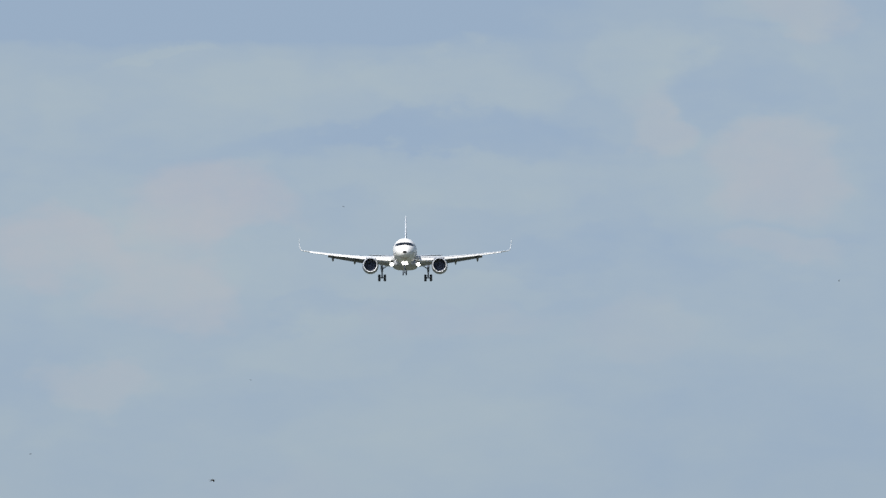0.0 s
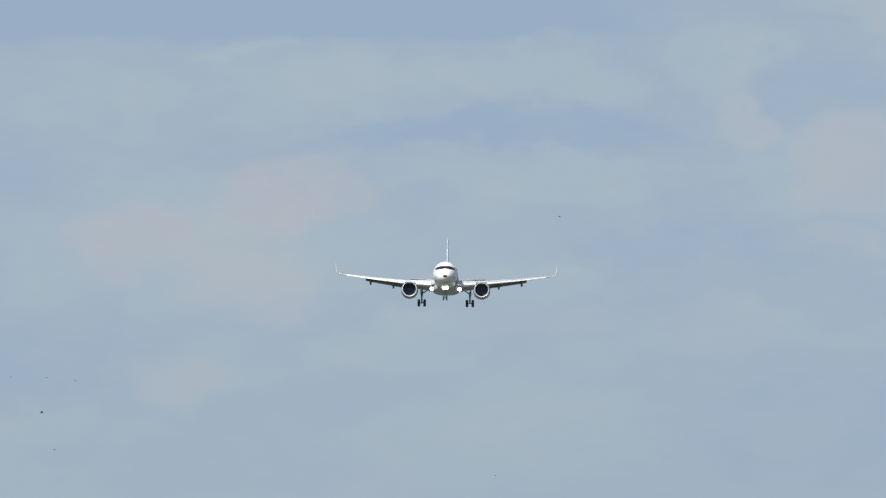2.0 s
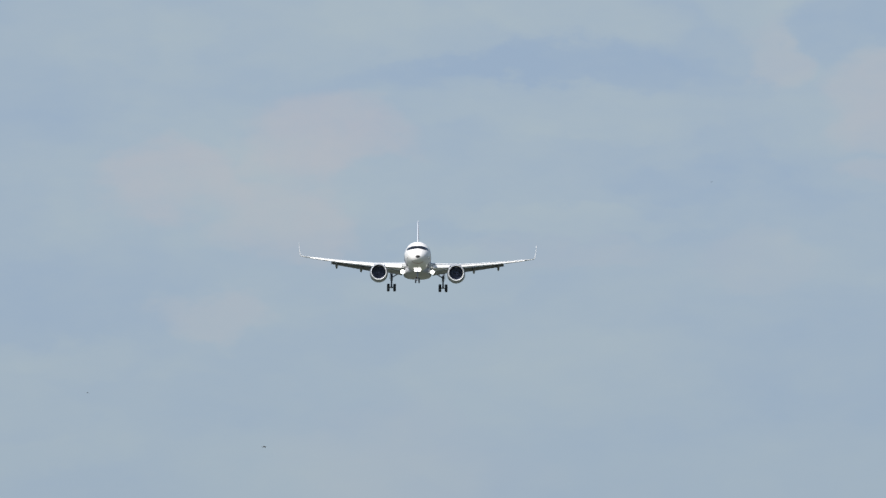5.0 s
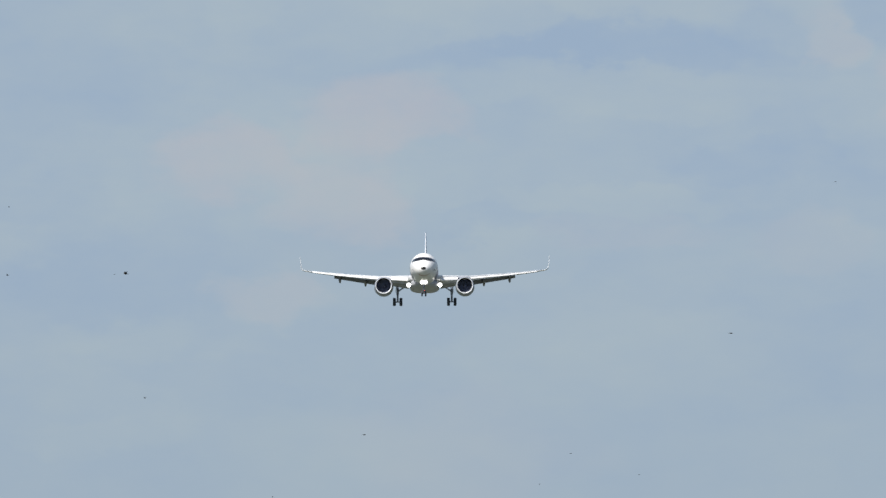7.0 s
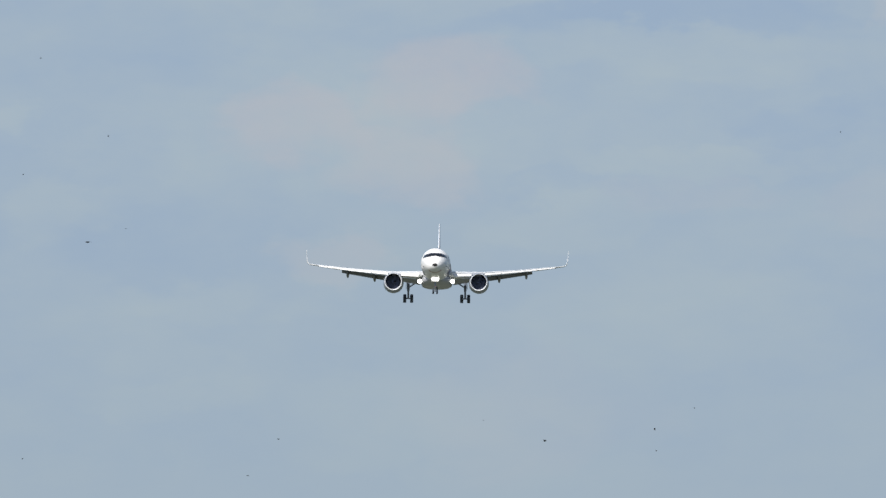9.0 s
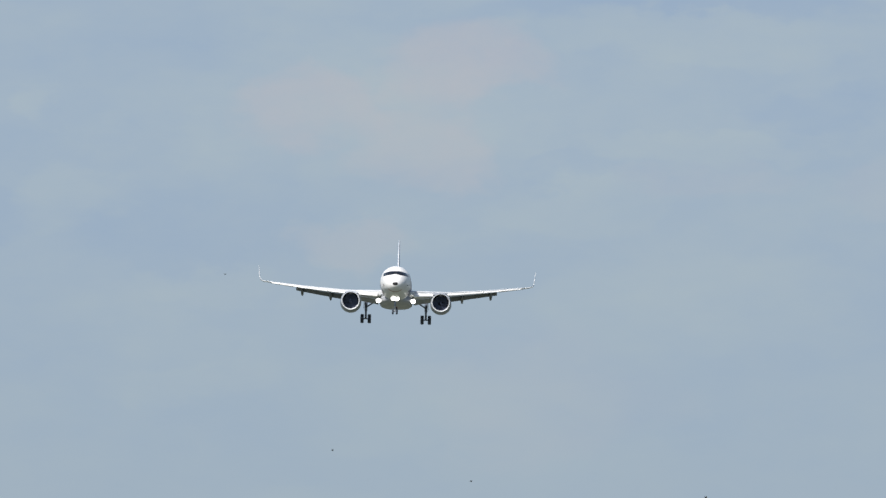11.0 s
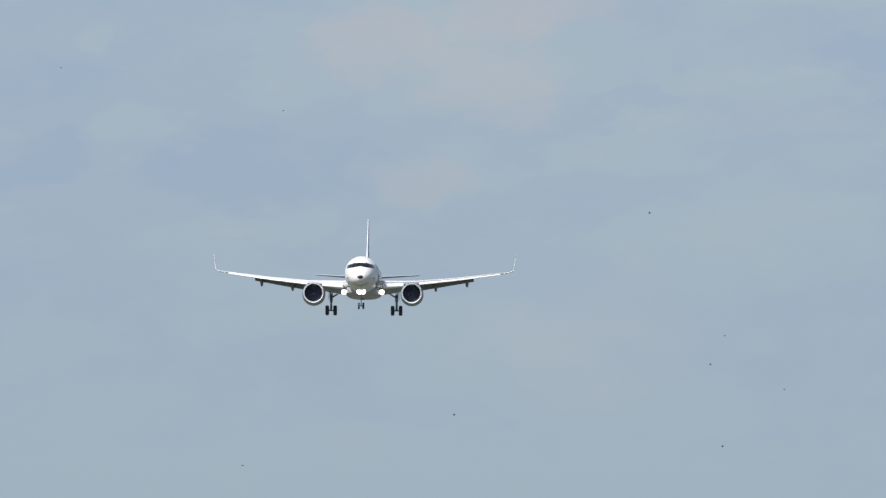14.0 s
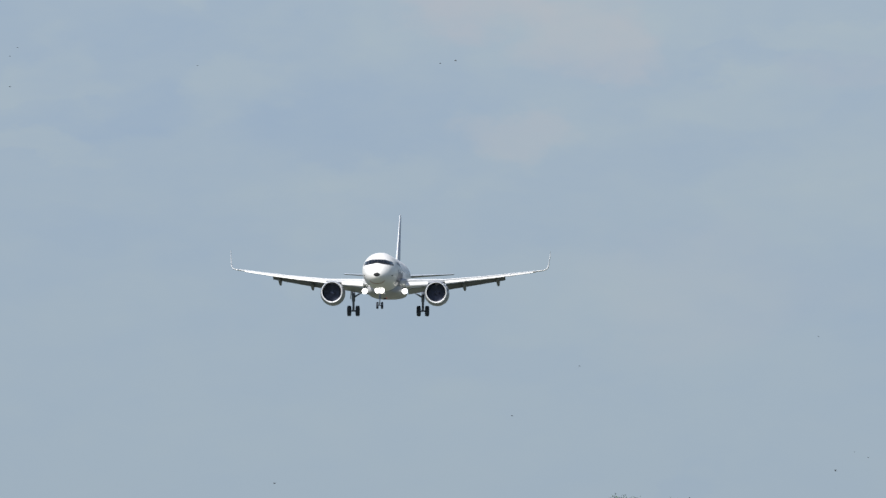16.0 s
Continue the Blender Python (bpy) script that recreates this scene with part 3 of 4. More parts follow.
    for z, lead, chord in ((5.55, 28.9, 6.6), (6.25, 30.2, 5.55), (8.5, 32.2, 3.95), (10.6, 34.0, 2.55), (11.53, 34.82, 1.94), (11.66, 35.12, 1.49)):
        sections.append([at(h * chord, lead + c * chord, z) for c, h in foil(11, 0.082, 0.04, 0.72, 0.0)])
    fin = part("tail_fin", loft(sections), TAIL, plane, "blue and pale grey vertical tail fin, leading edge painted sunlit")
    # strip along the fin's front edge, its pale colour standing in for sunlight
    sections = []
    for z, lead, chord in ((6.25, 30.2, 5.55), (8.5, 32.2, 3.95), (10.6, 34.0, 2.55), (11.53, 34.82, 1.94), (11.66, 35.12, 1.49)):
        sections.append([at(h * chord * 1.06, lead + c * chord - 0.01, z) for c, h in foil(9, 0.082, 0.0, 0.022, 0.0)])
    part("sunlit_edge", loft(sections), GREY, fin, "light grey leading edge, painted as sunlit")
    sections = []
    for z, lead, chord in ((6.1, 30.0, 5.7), (8.5, 32.2, 3.95), (11.38, 34.67, 2.04)):
        sections.append([at(h * chord, lead + c * chord, z) for c, h in foil(9, 0.082, 0.725, 1.0, 0.0)])
    part("rudder", loft(sections), TAIL, fin, "blue and pale grey rudder")
    for side in (-1, 1):
        half = []
        rear = []
        for x, z, lead, chord in ((0.35, 4.62, 31.1, 4.0), (3.0, 4.80, 32.3, 2.8), (5.8, 4.98, 33.55, 1.55), (6.12, 5.01, 33.85, 1.1)):
            half.append([at(side * x, lead + c * chord, z + h * chord) for c, h in foil(9, 0.10, 0.0, 0.70, 0.0)])
            if x < 6:
                rear.append([at(side * x, lead + c * chord, z + h * chord) for c, h in foil(7, 0.10, 0.705, 1.0, 0.0)])
        stab = part("tailplane", loft(half), STAB, plane, "grey horizontal tailplane")
        part("elevator", loft(rear), STAB, stab)
        make_wing(plane, side)
        make_engine(plane, side)
        make_main_gear(plane, side)
        lamp = part("landing_light", lathe([(0.06, 0.29), (0.14, 0.28), (0.40, 0.18), (0.46, 0.02)], at(side * 2.22, 12.3, 2.20), sides=28), STEEL, plane, "landing light swung down at the wing root")
        part("lens", lathe([(-0.10, 0.01), (-0.08, 0.16), (0.0, 0.27), (0.065, 0.30)], at(side * 2.22, 12.3, 2.20), sides=28), LAMP, lamp, "glaring white lens")
        part("lamp_arm", tube(at(side * 2.22, 12.6, 2.25), at(side * 2.22, 13.0, 2.75), 0.06), STEEL, lamp)
    make_nose_gear(plane)
    return plane


def make_beacon(plane):
    """A red beacon under the belly: a lamp at the bottom of an added short can that turns about an upright spindle to
    make it flash.
    """
    can = part("beacon", lathe([(-0.22, 0.068), (-0.22, 0.078), (0.12, 0.078), (0.14, 0.02), (0.115, 0.02), (0.11, 0.068)], (0, 0, 0), sides=20, closed=True), LINER, plane, "red beacon under the belly in an added turning can")
    part("spindle", tube((0, 0, 0.07), (0, 0, 0.24), 0.06, 0.07), BELLY, can)
    part("beacon_lens", lathe([(0.09, 0.001), (0.095, 0.03), (0.10, 0.055)], (0, 0, 0), sides=20), BEACON, can, "glaring red lens")
    return can


# ---------------------------------------------------------------- ground and trees
def make_ground():
    bm = bmesh.new()
    rings = []
    for r in (2, 20, 100, 400, 1200, 3000, 8000, 30000):
        rings.append([bm.verts.new((r * math.cos(2 * math.pi * i / 64), r * math.sin(2 * math.pi * i / 64), 0)) for i in range(64)])
    bm.faces.new(rings[0])
    for a, b in zip(rings, rings[1:]):
        for i in range(64):
            j = (i + 1) % 64
            bm.faces.new((a[i], a[j], b[j], b[i]))
    g = part("ground", bm, GRASS)
    return tagged(g, "flat field of dry summer grass", "ground", kind="structure")


def make_tree(place, lobes, trunk_high, seed, label):
    """A tapered trunk with limbs to each lobe, and a crown of many small leaves set in uneven tufts."""
    rng = random.Random(seed)
    tree = tagged(empty("tree", place), label, "tree", group="trees by the field")
    bm = bmesh.new()
    lean = rng.uniform(0, 6.28)

    def spine(z):
        """The slightly crooked line of the trunk."""
        return Vector((0.35 * math.sin(0.33 * z + lean) - 0.35 * math.sin(lean), 0.28 * math.sin(0.41 * z + 2 * lean) - 0.28 * math.sin(2 * lean), z))

    rings = []
    for k in range(15):
        z = trunk_high * k / 14
        r = 0.62 * math.exp(-2.2 * z) + 0.42 - 0.26 * z / trunk_high
        rings.append([spine(z) + Vector((r * (1 + 0.10 * math.sin(3 * a + lean)) * math.cos(a), r * (1 + 0.10 * math.sin(3 * a + lean)) * math.sin(a), 0)) for a in [2 * math.pi * i / 16 for i in range(16)]])
    loft(rings, bm)
    for cx, cy, cz, rr in lobes:
        start = spine(min(trunk_high * 0.98, max(3.5, cz - 2.2 - 0.5 * math.hypot(cx, cy))))
        end = Vector((cx, cy, cz))
        knee = (start + end) / 2 + Vector((rng.uniform(-0.3, 0.3) + 0.15 * cx, rng.uniform(-0.3, 0.3) + 0.15 * cy, -0.25))
        tube(start, knee, 0.17, 0.11, 8, bm)
        tube(knee, end, 0.11, 0.04, 8, bm)
        for _ in range(4):
            d = Vector((rng.gauss(0, 1), rng.gauss(0, 1), rng.uniform(-0.2, 1))).normalized()
            tube(knee.lerp(end, rng.uniform(0.3, 0.9)), end + d * rr * 0.75, 0.05, 0.015, 6, bm)
    part("trunk", bm, BARK, tree, "grey brown trunk and limbs")
    grow = np.random.default_rng(seed)
    blocks = []
    for cx, cy, cz, rr in lobes:
        tufts = int(120 * rr * rr)
        d = grow.normal(size=(tufts, 3))
        d /= np.linalg.norm(d, axis=1)[:, None]
        tips = np.array((cx, cy, cz)) + d * (rr * 1.015 * grow.uniform(0.70, 1.0, tufts))[:, None]
        middle = np.repeat(tips, 30, axis=0) + grow.normal(size=(tufts * 30, 3)) * np.array((0.17, 0.17, 0.13))
        along = grow.normal(size=middle.shape) * np.array((1, 1, 0.5))
        along /= np.linalg.norm(along, axis=1)[:, None]
        across = np.cross(along, grow.normal(size=middle.shape) * 0.5 + np.array((0, 0, 1.0)))
        across /= np.linalg.norm(across, axis=1)[:, None] + 1e-6
        a = along * grow.uniform(0.045, 0.085, len(middle))[:, None]
        b = across * grow.uniform(0.030, 0.055, len(middle))[:, None]
        blocks.append(np.stack((middle - a, middle - b, middle + a, middle + b), axis=1).reshape(-1, 3))
    verts = np.concatenate(blocks)
    faces = np.arange(len(verts)).reshape(-1, 4)
    me = bpy.data.meshes.new("crown")
    me.from_pydata(verts.tolist(), [], faces.tolist())
    me.materials.append(LEAF)
    crown = new("crown", me)
    crown.parent = tree
    crown["label"] = "uneven green leafy crown"
    return tree


# ---------------------------------------------------------------- birds
def make_bird():
    bird = tagged(empty("bird"), "small dark bird in flapping flight under the sky", "bird", group="birds in the air")
    rings = []
    for y, r, z in ((-0.085, 0.004, 0.0), (-0.070, 0.012, 0.003), (-0.052, 0.018, 0.006), (-0.02, 0.026, 0.0), (0.02, 0.024, -0.002), (0.06, 0.014, 0.0), (0.09, 0.006, 0.002)):
        rings.append([Vector((r * math.cos(2 * math.pi * i / 12), y, z + r * math.sin(2 * math.pi * i / 12))) for i in range(12)])
    part("body", loft(rings), FEATHER, bird)
    part("beak", tube((0, -0.084, 0.0), (0, -0.103, -0.003), 0.005, 0.001, 8), FEATHER, bird)
    bm = slab([(0.006, 0.08, 0.0), (0.035, 0.155, 0.0), (0.006, 0.125, 0.0), (-0.006, 0.125, 0.0), (-0.035, 0.155, 0.0), (-0.006, 0.08, 0.0)], 0.004, (0, 0, 1))
    part("tail", bm, FEATHER, bird)
    for side in (-1, 1):
        secs = []
        for x, lead, chord, z in ((0.015, -0.045, 0.085, 0.006), (0.06, -0.055, 0.082, 0.012), (0.11, -0.035, 0.062, 0.010), (0.155, 0.0, 0.034, 0.004), (0.185, 0.035, 0.008, 0.0)):
            secs.append([Vector((side * x, lead + c * chord, z + h * chord)) for c, h in foil(7, 0.10, 0.0, 1.0, 0.05)])
        part("wing", loft(secs), FEATHER, bird)
    return bird


make_ground()
make_tree((-70.75, 1398.2, 0), [(0.0, 0.0, 19.05, 2.5), (1.62, 0.3, 19.07, 2.1), (-1.45, 0.4, 18.68, 2.0), (-2.2, 0.4, 17.3, 2.3), (2.2, -0.3, 17.0, 2.2), (0.4, -1.8, 16.6, 2.4), (-1.4, 1.6, 15.2, 2.4), (1.2, 1.9, 15.0, 2.3), (3.0, 0.8, 14.4, 1.9), (-3.1, -0.6, 14.4, 2.0),
                                 (-3.9, 1.0, 12.3, 1.8), (3.6, -1.2, 12.0, 1.9), (0.8, 3.2, 11.8, 1.9), (-0.9, -3.1, 11.5, 2.0), (4.1, 1.6, 10.1, 1.5), (-3.4, -2.0, 9.6, 1.6), (1.2, -2.6, 8.3, 1.3)],
          13.0, 5, "tall broadleaf tree with a domed green crown")
make_tree((-67.2, 1404.0, 0), [(-0.20, 0.0, 19.88, 1.5), (-1.05, 0.4, 19.80, 1.45), (0.75, -0.3, 19.55, 1.4), (0.6, 0.5, 18.4, 1.9), (1.2, -0.8, 16.6, 2.2), (-0.6, 0.9, 16.0, 2.3), (1.9, 1.0, 14.6, 2.0), (-1.0, -0.7, 14.2, 2.0),
                                 (2.4, -1.2, 12.4, 1.7), (-2.3, 0.8, 12.1, 1.8), (0.4, 2.3, 11.0, 1.7), (-0.7, -2.2, 10.2, 1.6), (2.6, 0.9, 9.2, 1.3), (-2.4, -0.6, 8.6, 1.3)],
          13.4, 9, "slimmer broadleaf tree with a ragged green top")
airliner = make_airliner()
beacon = make_beacon(airliner)
flock = [make_bird()]
for k in range(1, 45):
    flock.append(copy_thing(flock[0], Matrix.Identity(4)))


# ---------------------------------------------------------------- what moves
def fly(bird, far, rows):
    """Key a bird along points (seconds, x, z) at the distance far, heading along its way and turning halfway where it doubles back, its wings beating."""
    keys = []
    for i, (t, x, z) in enumerate(rows):
        a, b = rows[max(i - 1, 0)], rows[min(i + 1, len(rows) - 1)]
        heading = 65 if b[1] > a[1] else -65
        if keys and heading != keys[-1][3]:
            t0, x0, z0, _ = keys[-1]
            keys.append(((t0 + t) / 2, (x0 + x) / 2, (z0 + z) / 2, 0))
        keys.append((t, x, z, heading))
    walk(bird, [(t, pose(x, math.sqrt(far * far - x * x), z, 0, 0, heading)) for t, x, z, heading in keys])
    index = flock.index(bird)
    rng = random.Random(index)
    beat, phase, tilt = rng.uniform(2.2, 3.4), rng.uniform(0, 6.28), rng.uniform(5, 18)
    side = 1
    for wing in [o for o in bird.children if o.name.startswith("wing")]:
        side = -side
        flaps = []
        steps = int(16 * beat * 3)
        for i in range(steps + 1):
            t = 16.0 * i / steps
            flaps.append((t, pose(0, 0, 0, 0, -side * (tilt + 34 * math.sin(2 * math.pi * beat * t + phase)), 0)))
        walk(wing, flaps)


def motions():
    # seconds, place of the airliner, then pitch, bank and heading in degrees
    walk(airliner, [(t, pose(x, y, z, pitch, bank, heading)) for t, x, y, z, pitch, bank, heading in [
        (0, -130.37, 3245.87, 127.63, -1.04, 0.03, 2.02),
        (0.2, -130.46, 3232.16, 126.60, -0.97, -0.20, 2.08),
        (0.5, -130.59, 3211.60, 125.07, -0.89, -0.50, 2.12),
        (0.7, -130.68, 3197.89, 124.05, -0.88, -0.60, 2.12),
        (1, -130.81, 3177.33, 122.53, -0.93, -0.53, 2.08),
        (1.2, -130.90, 3163.62, 121.52, -0.98, -0.34, 2.03),
        (1.5, -131.02, 3143.05, 120.01, -1.04, 0.08, 1.93),
        (1.7, -131.11, 3129.34, 119.00, -1.08, 0.36, 1.88),
        (2, -131.23, 3108.78, 117.50, -1.18, 0.73, 1.86),
        (2.2, -131.31, 3095.07, 116.51, -1.27, 0.93, 1.89),
        (2.5, -131.43, 3074.50, 115.02, -1.44, 1.20, 2.02),
        (2.7, -131.51, 3060.79, 114.03, -1.54, 1.40, 2.14),
        (3, -131.63, 3040.22, 112.55, -1.65, 1.69, 2.32),
        (3.2, -131.71, 3026.51, 111.57, -1.70, 1.83, 2.43),
        (3.5, -131.82, 3005.94, 110.10, -1.81, 1.87, 2.58),
        (3.7, -131.89, 2992.23, 109.12, -1.91, 1.79, 2.69),
        (4, -132.01, 2971.66, 107.67, -2.09, 1.58, 2.81),
        (4.2, -132.08, 2957.95, 106.70, -2.18, 1.43, 2.84),
        (4.8, -132.29, 2916.81, 103.81, -2.40, 0.92, 2.71),
        (5.4, -132.49, 2875.66, 100.95, -2.63, 0.42, 2.59),
        (6.3, -132.78, 2813.94, 96.71, -2.96, -0.35, 2.40),
        (6.5, -132.85, 2800.22, 95.78, -2.89, -0.27, 2.30),
        (6.7, -132.91, 2786.51, 94.84, -2.86, -0.23, 2.25),
        (7, -133.00, 2765.93, 93.45, -2.86, -0.19, 2.21),
        (7.2, -133.06, 2752.21, 92.53, -2.86, -0.16, 2.19),
        (7.5, -133.14, 2731.63, 91.15, -2.82, -0.08, 2.15),
        (7.7, -133.20, 2717.91, 90.23, -2.78, 0.02, 2.11),
        (8, -133.28, 2697.34, 88.86, -2.71, 0.20, 2.01),
        (8.2, -133.34, 2683.62, 87.95, -2.66, 0.30, 1.95),
        (8.5, -133.42, 2663.04, 86.59, -2.57, 0.41, 1.94),
        (8.7, -133.47, 2649.32, 85.69, -2.47, 0.46, 1.94),
        (9, -133.55, 2628.73, 84.34, -2.32, 0.49, 1.98),
        (9.2, -133.60, 2615.01, 83.44, -2.26, 0.43, 2.08),
        (9.8, -133.74, 2573.85, 80.77, -2.31, 0.76, 2.21),
        (10.5, -133.90, 2525.82, 77.69, -2.37, 1.14, 2.37),
        (11.3, -134.07, 2470.92, 74.26, -2.44, 1.58, 2.55),
        (11.5, -134.11, 2457.19, 73.42, -2.35, 1.40, 2.43),
        (11.8, -134.17, 2436.60, 72.17, -2.17, 1.28, 2.32),
        (12, -134.20, 2422.87, 71.35, -2.00, 1.31, 2.29),
        (12.2, -134.24, 2409.15, 70.52, -1.76, 1.41, 2.29),
        (12.5, -134.29, 2388.55, 69.29, -1.35, 1.60, 2.32),
        (12.7, -134.33, 2374.83, 68.47, -1.09, 1.70, 2.32),
        (13, -134.38, 2354.23, 67.25, -0.77, 1.75, 2.30),
        (13.2, -134.41, 2340.50, 66.43, -0.64, 1.68, 2.29),
        (13.5, -134.46, 2319.91, 65.22, -0.54, 1.35, 2.24),
        (13.7, -134.49, 2306.18, 64.42, -0.52, 0.98, 2.15),
        (14, -134.53, 2285.58, 63.23, -0.51, 0.34, 1.89),
        (14.2, -134.56, 2271.85, 62.44, -0.47, -0.04, 1.65),
        (14.5, -134.60, 2251.25, 61.26, -0.40, -0.40, 1.22),
        (14.7, -134.62, 2237.52, 60.47, -0.39, -0.51, 0.92),
        (15, -134.66, 2216.92, 59.24, -0.44, -0.51, 0.50),
        (15.2, -134.68, 2203.19, 58.37, -0.50, -0.44, 0.26),
        (15.5, -134.71, 2182.59, 56.97, -0.63, -0.26, -0.05),
        (15.7, -134.73, 2168.87, 56.00, -0.74, -0.09, -0.24),
        (16, -134.76, 2148.27, 54.55, -0.96, 0.28, -0.54),
    ]])
    # the added can turns nine times in ten seconds, making the beacon flash
    times = [0.0] + [0.1 + 0.2 * k for k in range(80)] + [16.0]
    walk(beacon, [(t, Matrix.Translation(at(0, 13.7, 1.43)) @ Matrix.Rotation(2 * math.pi * (t - 7.45) / 1.115, 4, "Z")) for t in times])
    fly(flock[0], 720, [(0, -36.0, 21.76), (0.5, -34.0, 21.28), (1, -32.1, 20.88), (1.25, -27.3, 20.10), (16, 261.6, 20.10)])
    fly(flock[1], 1450, [(0, -86.0, 44.03), (0.5, -86.9, 44.12), (1, -88.0, 44.10), (1.5, -89.2, 44.10), (2, -90.2, 43.96), (3.5, -90.9, 44.30), (4, -90.2, 44.51), (6.5, -91.1, 41.63), (7, -90.4, 41.66), (7.5, -89.4, 41.62), (8, -88.4, 41.53), (8.5, -87.3, 41.60), (9.5, -82.1, 30.01), (16, 47.9, 30.01)])
    fly(flock[2], 2000, [(0, -144.8, 67.25), (0.75, -129.8, 67.25), (1, -124.8, 67.25), (1.5, -123.5, 67.19), (2, -122.3, 67.06), (2.75, -135.2, 62.56), (16, -397.7, 62.56)])
    fly(flock[3], 2000, [(0, -142.3, 64.29), (0.75, -127.3, 64.29), (1, -126.1, 67.19), (1.5, -127.5, 67.25), (2, -128.9, 67.41), (3, -131.9, 68.11), (3.5, -132.6, 68.33), (3.75, -137.6, 68.33), (16, -380.4, 68.33)])
    fly(flock[4], 980, [(0, -93.0, 32.26), (1.25, -68.0, 32.26), (1.5, -63.1, 32.26), (2, -61.6, 32.11), (2.5, -60.4, 32.26), (3, -59.3, 32.62), (3.5, -58.5, 32.90), (4, -57.9, 33.25), (4.5, -67.9, 33.25), (16, -293.4, 33.25)])
    fly(flock[5], 2000, [(0, -59.5, 52.81), (0.5, -69.4, 52.81), (1, -76.5, 57.05), (1.5, -77.8, 57.17), (2, -79.3, 57.33), (2.5, -81.0, 57.64), (3, -82.6, 57.97), (3.5, -84.3, 58.14), (4, -85.7, 58.26), (5, -90.9, 46.66), (16, -309.6, 46.66)])
    fly(flock[6], 2000, [(0, -86.6, 85.48), (0.5, -76.6, 85.48), (1, -75.4, 84.93), (1.5, -74.2, 84.64), (2, -72.7, 83.87), (2.5, -71.1, 83.08), (3.5, -67.1, 82.01), (4, -65.2, 81.79), (7.5, -53.4, 78.89), (8, -51.5, 78.89), (8.25, -46.5, 78.89), (16, 108.5, 78.89)])
    fly(flock[7], 2000, [(0, -35.8, 77.81), (1, -36.8, 76.23), (1.25, -35.5, 73.33), (16, 258.8, 73.33)])
    fly(flock[8], 720, [(0, -76.0, 19.89), (2.25, -31.1, 19.89), (2.5, -26.3, 20.67), (3, -24.7, 20.91), (3.5, -23.3, 21.14), (4, -21.8, 21.25), (4.2, -21.2, 21.28), (4.7, -11.2, 21.28), (16, 211.6, 21.28)])
    fly(flock[9], 980, [(0, 9.1, 26.84), (2.25, -35.8, 26.84), (2.5, -40.8, 26.84), (3, -42.7, 26.83), (3.5, -44.6, 26.80), (4, -46.6, 26.80), (4.2, -47.3, 26.84), (4.45, -49.8, 24.24), (16, -277.0, 24.24)])
    fly(flock[10], 980, [(0, -130.8, 24.27), (3.75, -56.1, 24.27), (4, -54.8, 27.17), (6.5, -51.0, 27.26), (7, -50.1, 26.87), (7.5, -48.7, 26.30), (8, -47.3, 25.92), (8.5, -45.8, 25.46), (9, -44.3, 24.66), (11.5, -35.4, 20.75), (12, -34.2, 20.98), (12.5, -31.9, 21.14), (12.75, -26.9, 21.14), (16, 38.0, 21.14)])
    fly(flock[11], 980, [(0, -159.0, 23.55), (5.3, -53.7, 23.55), (6.3, -43.7, 33.96), (6.5, -40.2, 33.79), (7, -31.7, 31.97), (7.5, -21.7, 31.97), (16, 147.7, 31.97)])
    fly(flock[12], 720, [(0, 74.4, 17.45), (5.75, -40.4, 17.45), (6.5, -44.3, 26.16), (7, -45.6, 26.13), (7.5, -46.9, 26.05), (8, -48.0, 25.92), (8.5, -48.9, 25.87), (9, -49.4, 25.91), (9.25, -54.4, 25.91), (16, -187.3, 25.91)])
    fly(flock[13], 1450, [(0, -224.8, 47.80), (6.25, -100.6, 47.80), (6.5, -99.3, 50.70), (7, -100.6, 50.78), (7.5, -101.8, 50.82), (7.75, -106.8, 50.82), (16, -270.3, 50.82)])
    fly(flock[14], 2000, [(0, -252.1, 62.74), (5.75, -137.6, 62.74), (6.5, -127.0, 69.11), (8.5, -132.0, 70.06), (9, -133.3, 70.34), (9.75, -148.3, 70.34), (16, -272.6, 70.34)])
    fly(flock[15], 2000, [(0, -274.2, 73.51), (6.75, -139.9, 73.51), (7, -138.6, 76.41), (7.5, -139.4, 76.34), (8, -140.7, 76.16), (8.5, -142.1, 76.03), (9, -143.8, 75.84), (9.25, -148.8, 75.84), (16, -282.9, 75.84)])
    fly(flock[16], 2000, [(0, -231.4, 44.55), (7, -91.9, 44.55), (7.5, -83.3, 47.55), (8.5, -80.5, 47.65), (9, -79.0, 47.52), (9.75, -71.5, 39.72), (16, 53.5, 39.72)])
    fly(flock[17], 1450, [(0, -186.4, 33.22), (6, -66.9, 33.22), (6.5, -59.8, 37.47), (7, -58.8, 37.55), (7.5, -57.6, 37.71), (8, -55.3, 36.45), (8.5, -56.4, 36.52), (9, -57.4, 36.51), (9.75, -64.9, 28.71), (16, -189.4, 28.71)])
    fly(flock[18], 2000, [(0, 62.9, 44.76), (6.5, -67.1, 44.76), (7, -74.1, 49.00), (7.5, -75.1, 49.46), (9, -75.1, 51.92), (10, -55.1, 51.92), (16, 64.9, 51.92)])
    fly(flock[19], 2000, [(0, 53.7, 45.83), (6.75, -81.3, 45.83), (7.5, -88.8, 53.63), (9, -96.7, 50.70), (10, -106.7, 40.30), (16, -226.2, 40.30)])
    fly(flock[20], 2000, [(0, 98.7, 73.48), (7.25, -46.3, 73.48), (8, -60.8, 75.81), (8.5, -67.7, 80.21), (9.25, -52.7, 80.21), (16, 82.3, 80.21)])
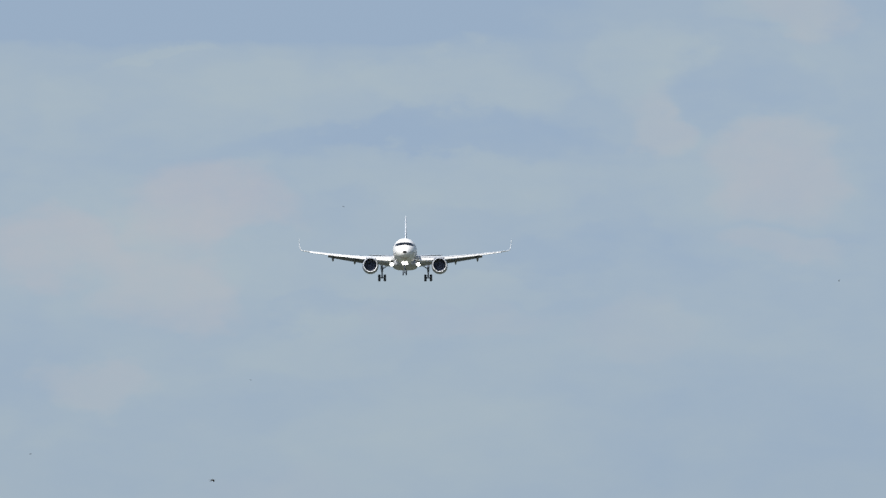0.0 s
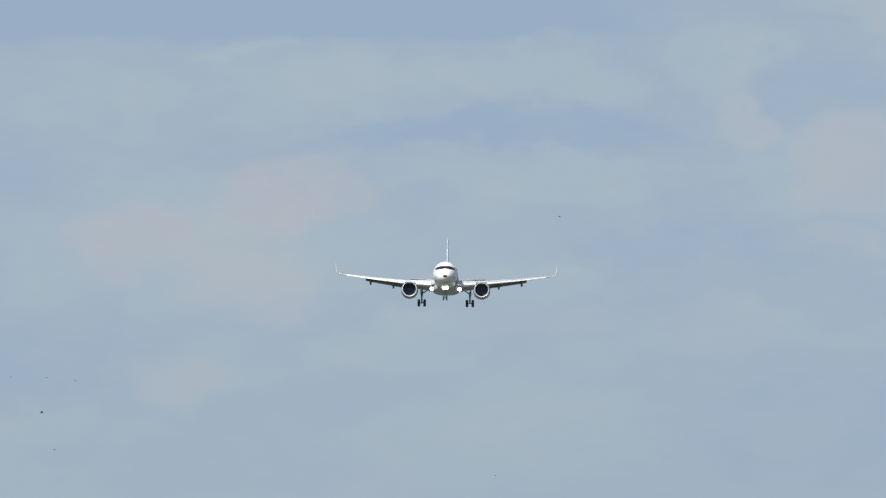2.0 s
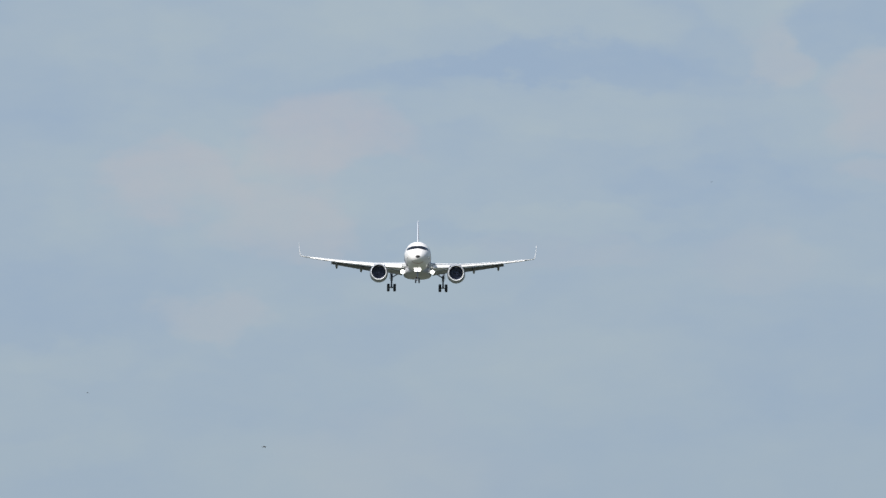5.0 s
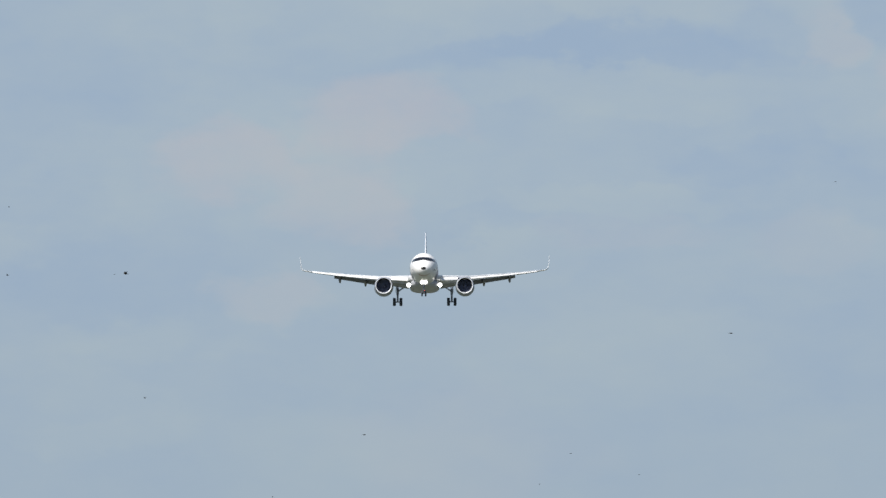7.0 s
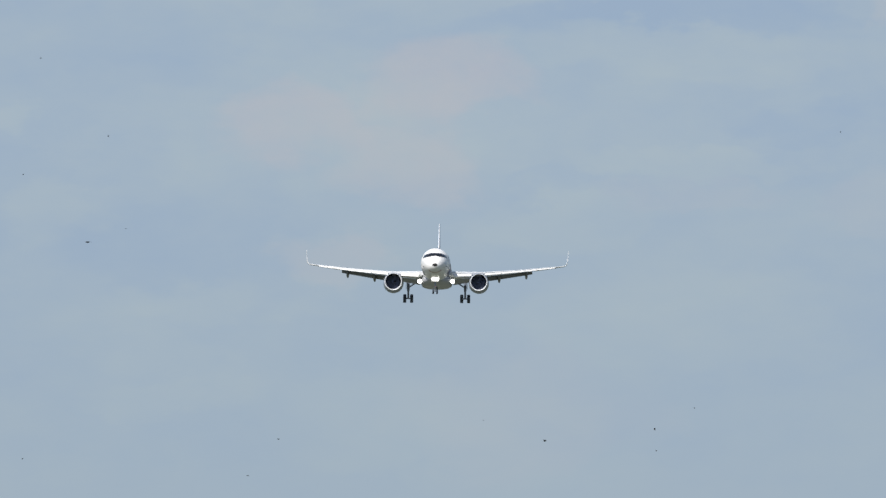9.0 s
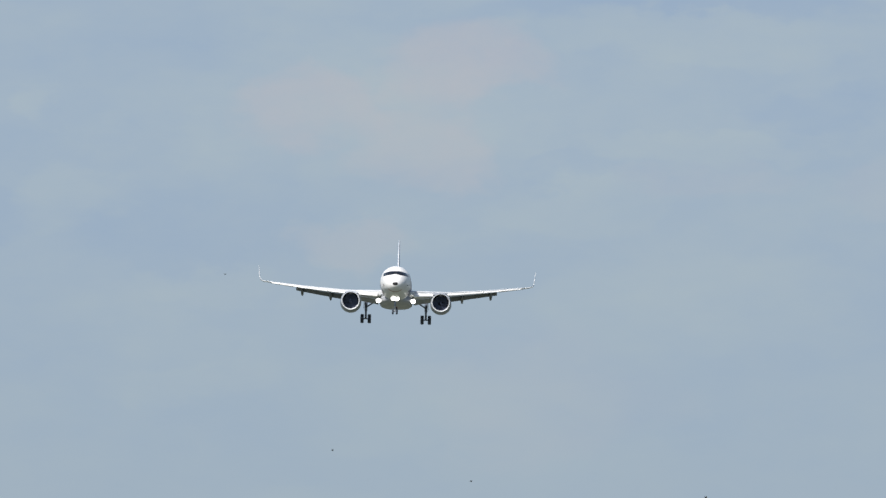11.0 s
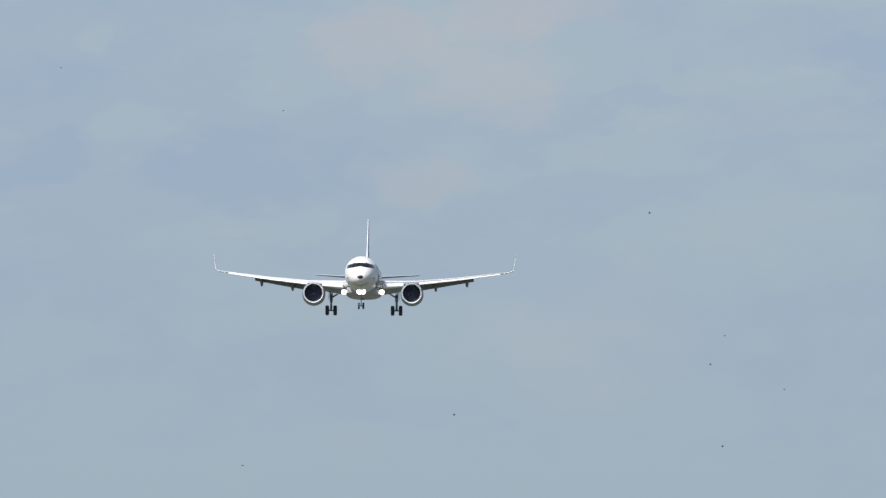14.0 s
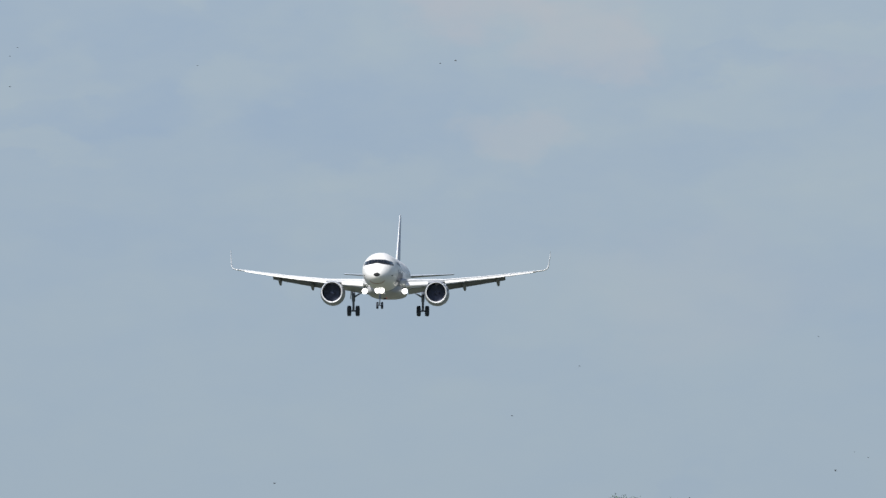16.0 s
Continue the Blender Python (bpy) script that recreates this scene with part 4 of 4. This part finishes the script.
    fly(flock[21], 2000, [(0, -311.4, 86.79), (8.25, -147.6, 86.79), (8.5, -142.8, 87.57), (9, -142.0, 87.79), (9.75, -134.5, 95.60), (16, -9.6, 95.60)])
    fly(flock[22], 2000, [(0, -296.7, 80.80), (7.75, -142.6, 80.80), (8, -137.6, 80.80), (9, -135.1, 79.79), (9.75, -148.1, 75.28), (16, -272.4, 75.28)])
    fly(flock[23], 1450, [(0, -257.8, 31.97), (8.25, -94.1, 31.97), (8.5, -89.3, 32.74), (9, -87.6, 33.11), (11.5, -81.4, 33.92), (12, -80.7, 33.38), (13, -79.5, 32.34), (14, -78.5, 31.78), (14.5, -78.0, 31.96), (15, -77.6, 32.08), (15.5, -77.2, 32.15), (16, -76.6, 32.03)])
    fly(flock[24], 1450, [(0, -325.8, 52.40), (11, -108.5, 52.40), (11.5, -98.5, 52.40), (12, -97.1, 52.70), (12.5, -95.5, 53.14), (13, -94.0, 53.67), (14, -91.2, 54.42), (14.5, -89.9, 54.76), (15, -88.5, 54.93), (15.5, -87.1, 54.92), (16, -85.8, 54.76)])
    fly(flock[25], 2000, [(0, -368.2, 68.52), (11, -150.2, 68.52), (11.5, -141.5, 71.52), (12, -143.0, 71.23), (13, -146.4, 70.54), (13.5, -156.4, 70.54), (16, -206.2, 70.54)])
    fly(flock[26], 2000, [(0, -371.3, 70.19), (11, -153.3, 70.19), (11.5, -143.3, 70.19), (12, -142.2, 70.08), (13, -139.6, 69.33), (14, -156.9, 63.32), (16, -196.8, 63.32)])
    fly(flock[27], 1450, [(0, -311.6, 46.94), (10.25, -109.0, 46.94), (11.5, -84.0, 46.94), (12, -83.2, 46.86), (13, -81.0, 46.78), (14.75, -46.0, 46.78), (16, -21.0, 46.78)])
    fly(flock[28], 1450, [(0, -334.8, 27.22), (11.75, -102.8, 27.22), (12, -98.5, 28.72), (12.5, -97.3, 28.58), (13, -96.3, 28.31), (14, -94.2, 28.05), (14.5, -93.2, 28.22), (15, -92.3, 28.35), (15.5, -91.6, 28.33), (16, -81.6, 28.33)])
    fly(flock[29], 1450, [(0, 192.4, 32.80), (11.75, -42.0, 32.80), (12.5, -56.5, 35.13), (13, -57.3, 35.32), (14, -59.5, 35.52), (14.5, -60.7, 35.69), (15, -62.0, 35.90), (15.5, -62.9, 35.89), (16, -52.9, 35.89)])
    fly(flock[30], 2000, [(0, 183.8, 50.73), (12.25, -61.0, 50.73), (13, -76.0, 50.73), (14, -80.6, 51.30), (14.5, -82.7, 51.66), (15.25, -69.7, 47.16), (16, -54.7, 47.16)])
    fly(flock[31], 2000, [(0, 205.1, 45.80), (13.25, -59.5, 45.80), (14, -74.5, 45.80), (14.5, -75.8, 45.81), (15, -77.5, 46.04), (15.5, -79.4, 46.25), (16, -81.2, 46.55)])
    fly(flock[32], 1450, [(0, 200.1, 25.24), (12.5, -49.3, 25.24), (13, -56.4, 29.48), (14, -58.6, 29.43), (14.75, -66.1, 21.64), (16, -91.0, 21.64)])
    fly(flock[33], 2000, [(0, -425.1, 77.21), (13.5, -158.2, 77.21), (14, -148.5, 78.77), (14.5, -147.5, 79.12), (15, -146.8, 79.41), (15.25, -144.3, 82.01), (16, -129.3, 82.01)])
    fly(flock[34], 2000, [(0, -451.5, 72.41), (14.5, -165.2, 72.41), (15, -155.6, 73.96), (15.5, -154.6, 74.35), (16, -144.7, 74.35)])
    fly(flock[35], 2000, [(0, -447.2, 68.81), (14.5, -160.9, 68.81), (15, -152.2, 71.82), (15.5, -153.9, 72.15), (16, -163.9, 72.15)])
    fly(flock[36], 1450, [(0, -395.9, 21.85), (14.75, -105.9, 21.85), (15, -101.6, 23.35), (15.5, -100.6, 23.30), (16, -99.2, 23.30)])
    fly(flock[37], 1450, [(0, 244.6, 24.02), (14.75, -49.3, 24.02), (15, -54.3, 24.02), (15.5, -56.0, 24.05), (16, -57.6, 24.23)])
    fly(flock[38], 2000, [(0, 225.5, 34.75), (14.5, -64.0, 34.75), (15, -74.0, 34.75), (15.5, -75.7, 34.79), (16, -77.5, 34.74)])
    fly(flock[39], 2000, [(0, 227.1, 33.94), (14.75, -67.4, 33.94), (15, -72.4, 33.94), (15.5, -74.3, 33.92), (16, -76.1, 34.16)])
    fly(flock[40], 1450, [(0, -288.6, 29.36), (10.75, -75.5, 29.36), (11.5, -68.0, 37.16), (13, -65.4, 36.37), (14, -45.4, 36.37), (16, -5.4, 36.37)])
    fly(flock[41], 2000, [(0, -401.0, 89.29), (13.75, -128.6, 89.29), (15, -122.2, 74.77), (16, -119.9, 74.59)])
    fly(flock[42], 2000, [(0, -472.4, 74.85), (15.35, -169.7, 74.85), (15.6, -164.9, 75.63), (16, -163.1, 76.16)])
    fly(flock[43], 2000, [(0, -473.2, 73.69), (15.35, -170.5, 73.69), (15.6, -165.7, 74.47), (16, -163.9, 75.29)])
    fly(flock[44], 2000, [(0, -96.1, 67.69), (0.5, -106.1, 67.69), (1, -107.4, 67.36), (2.25, -132.3, 67.36), (16, -404.6, 67.36)])


motions()
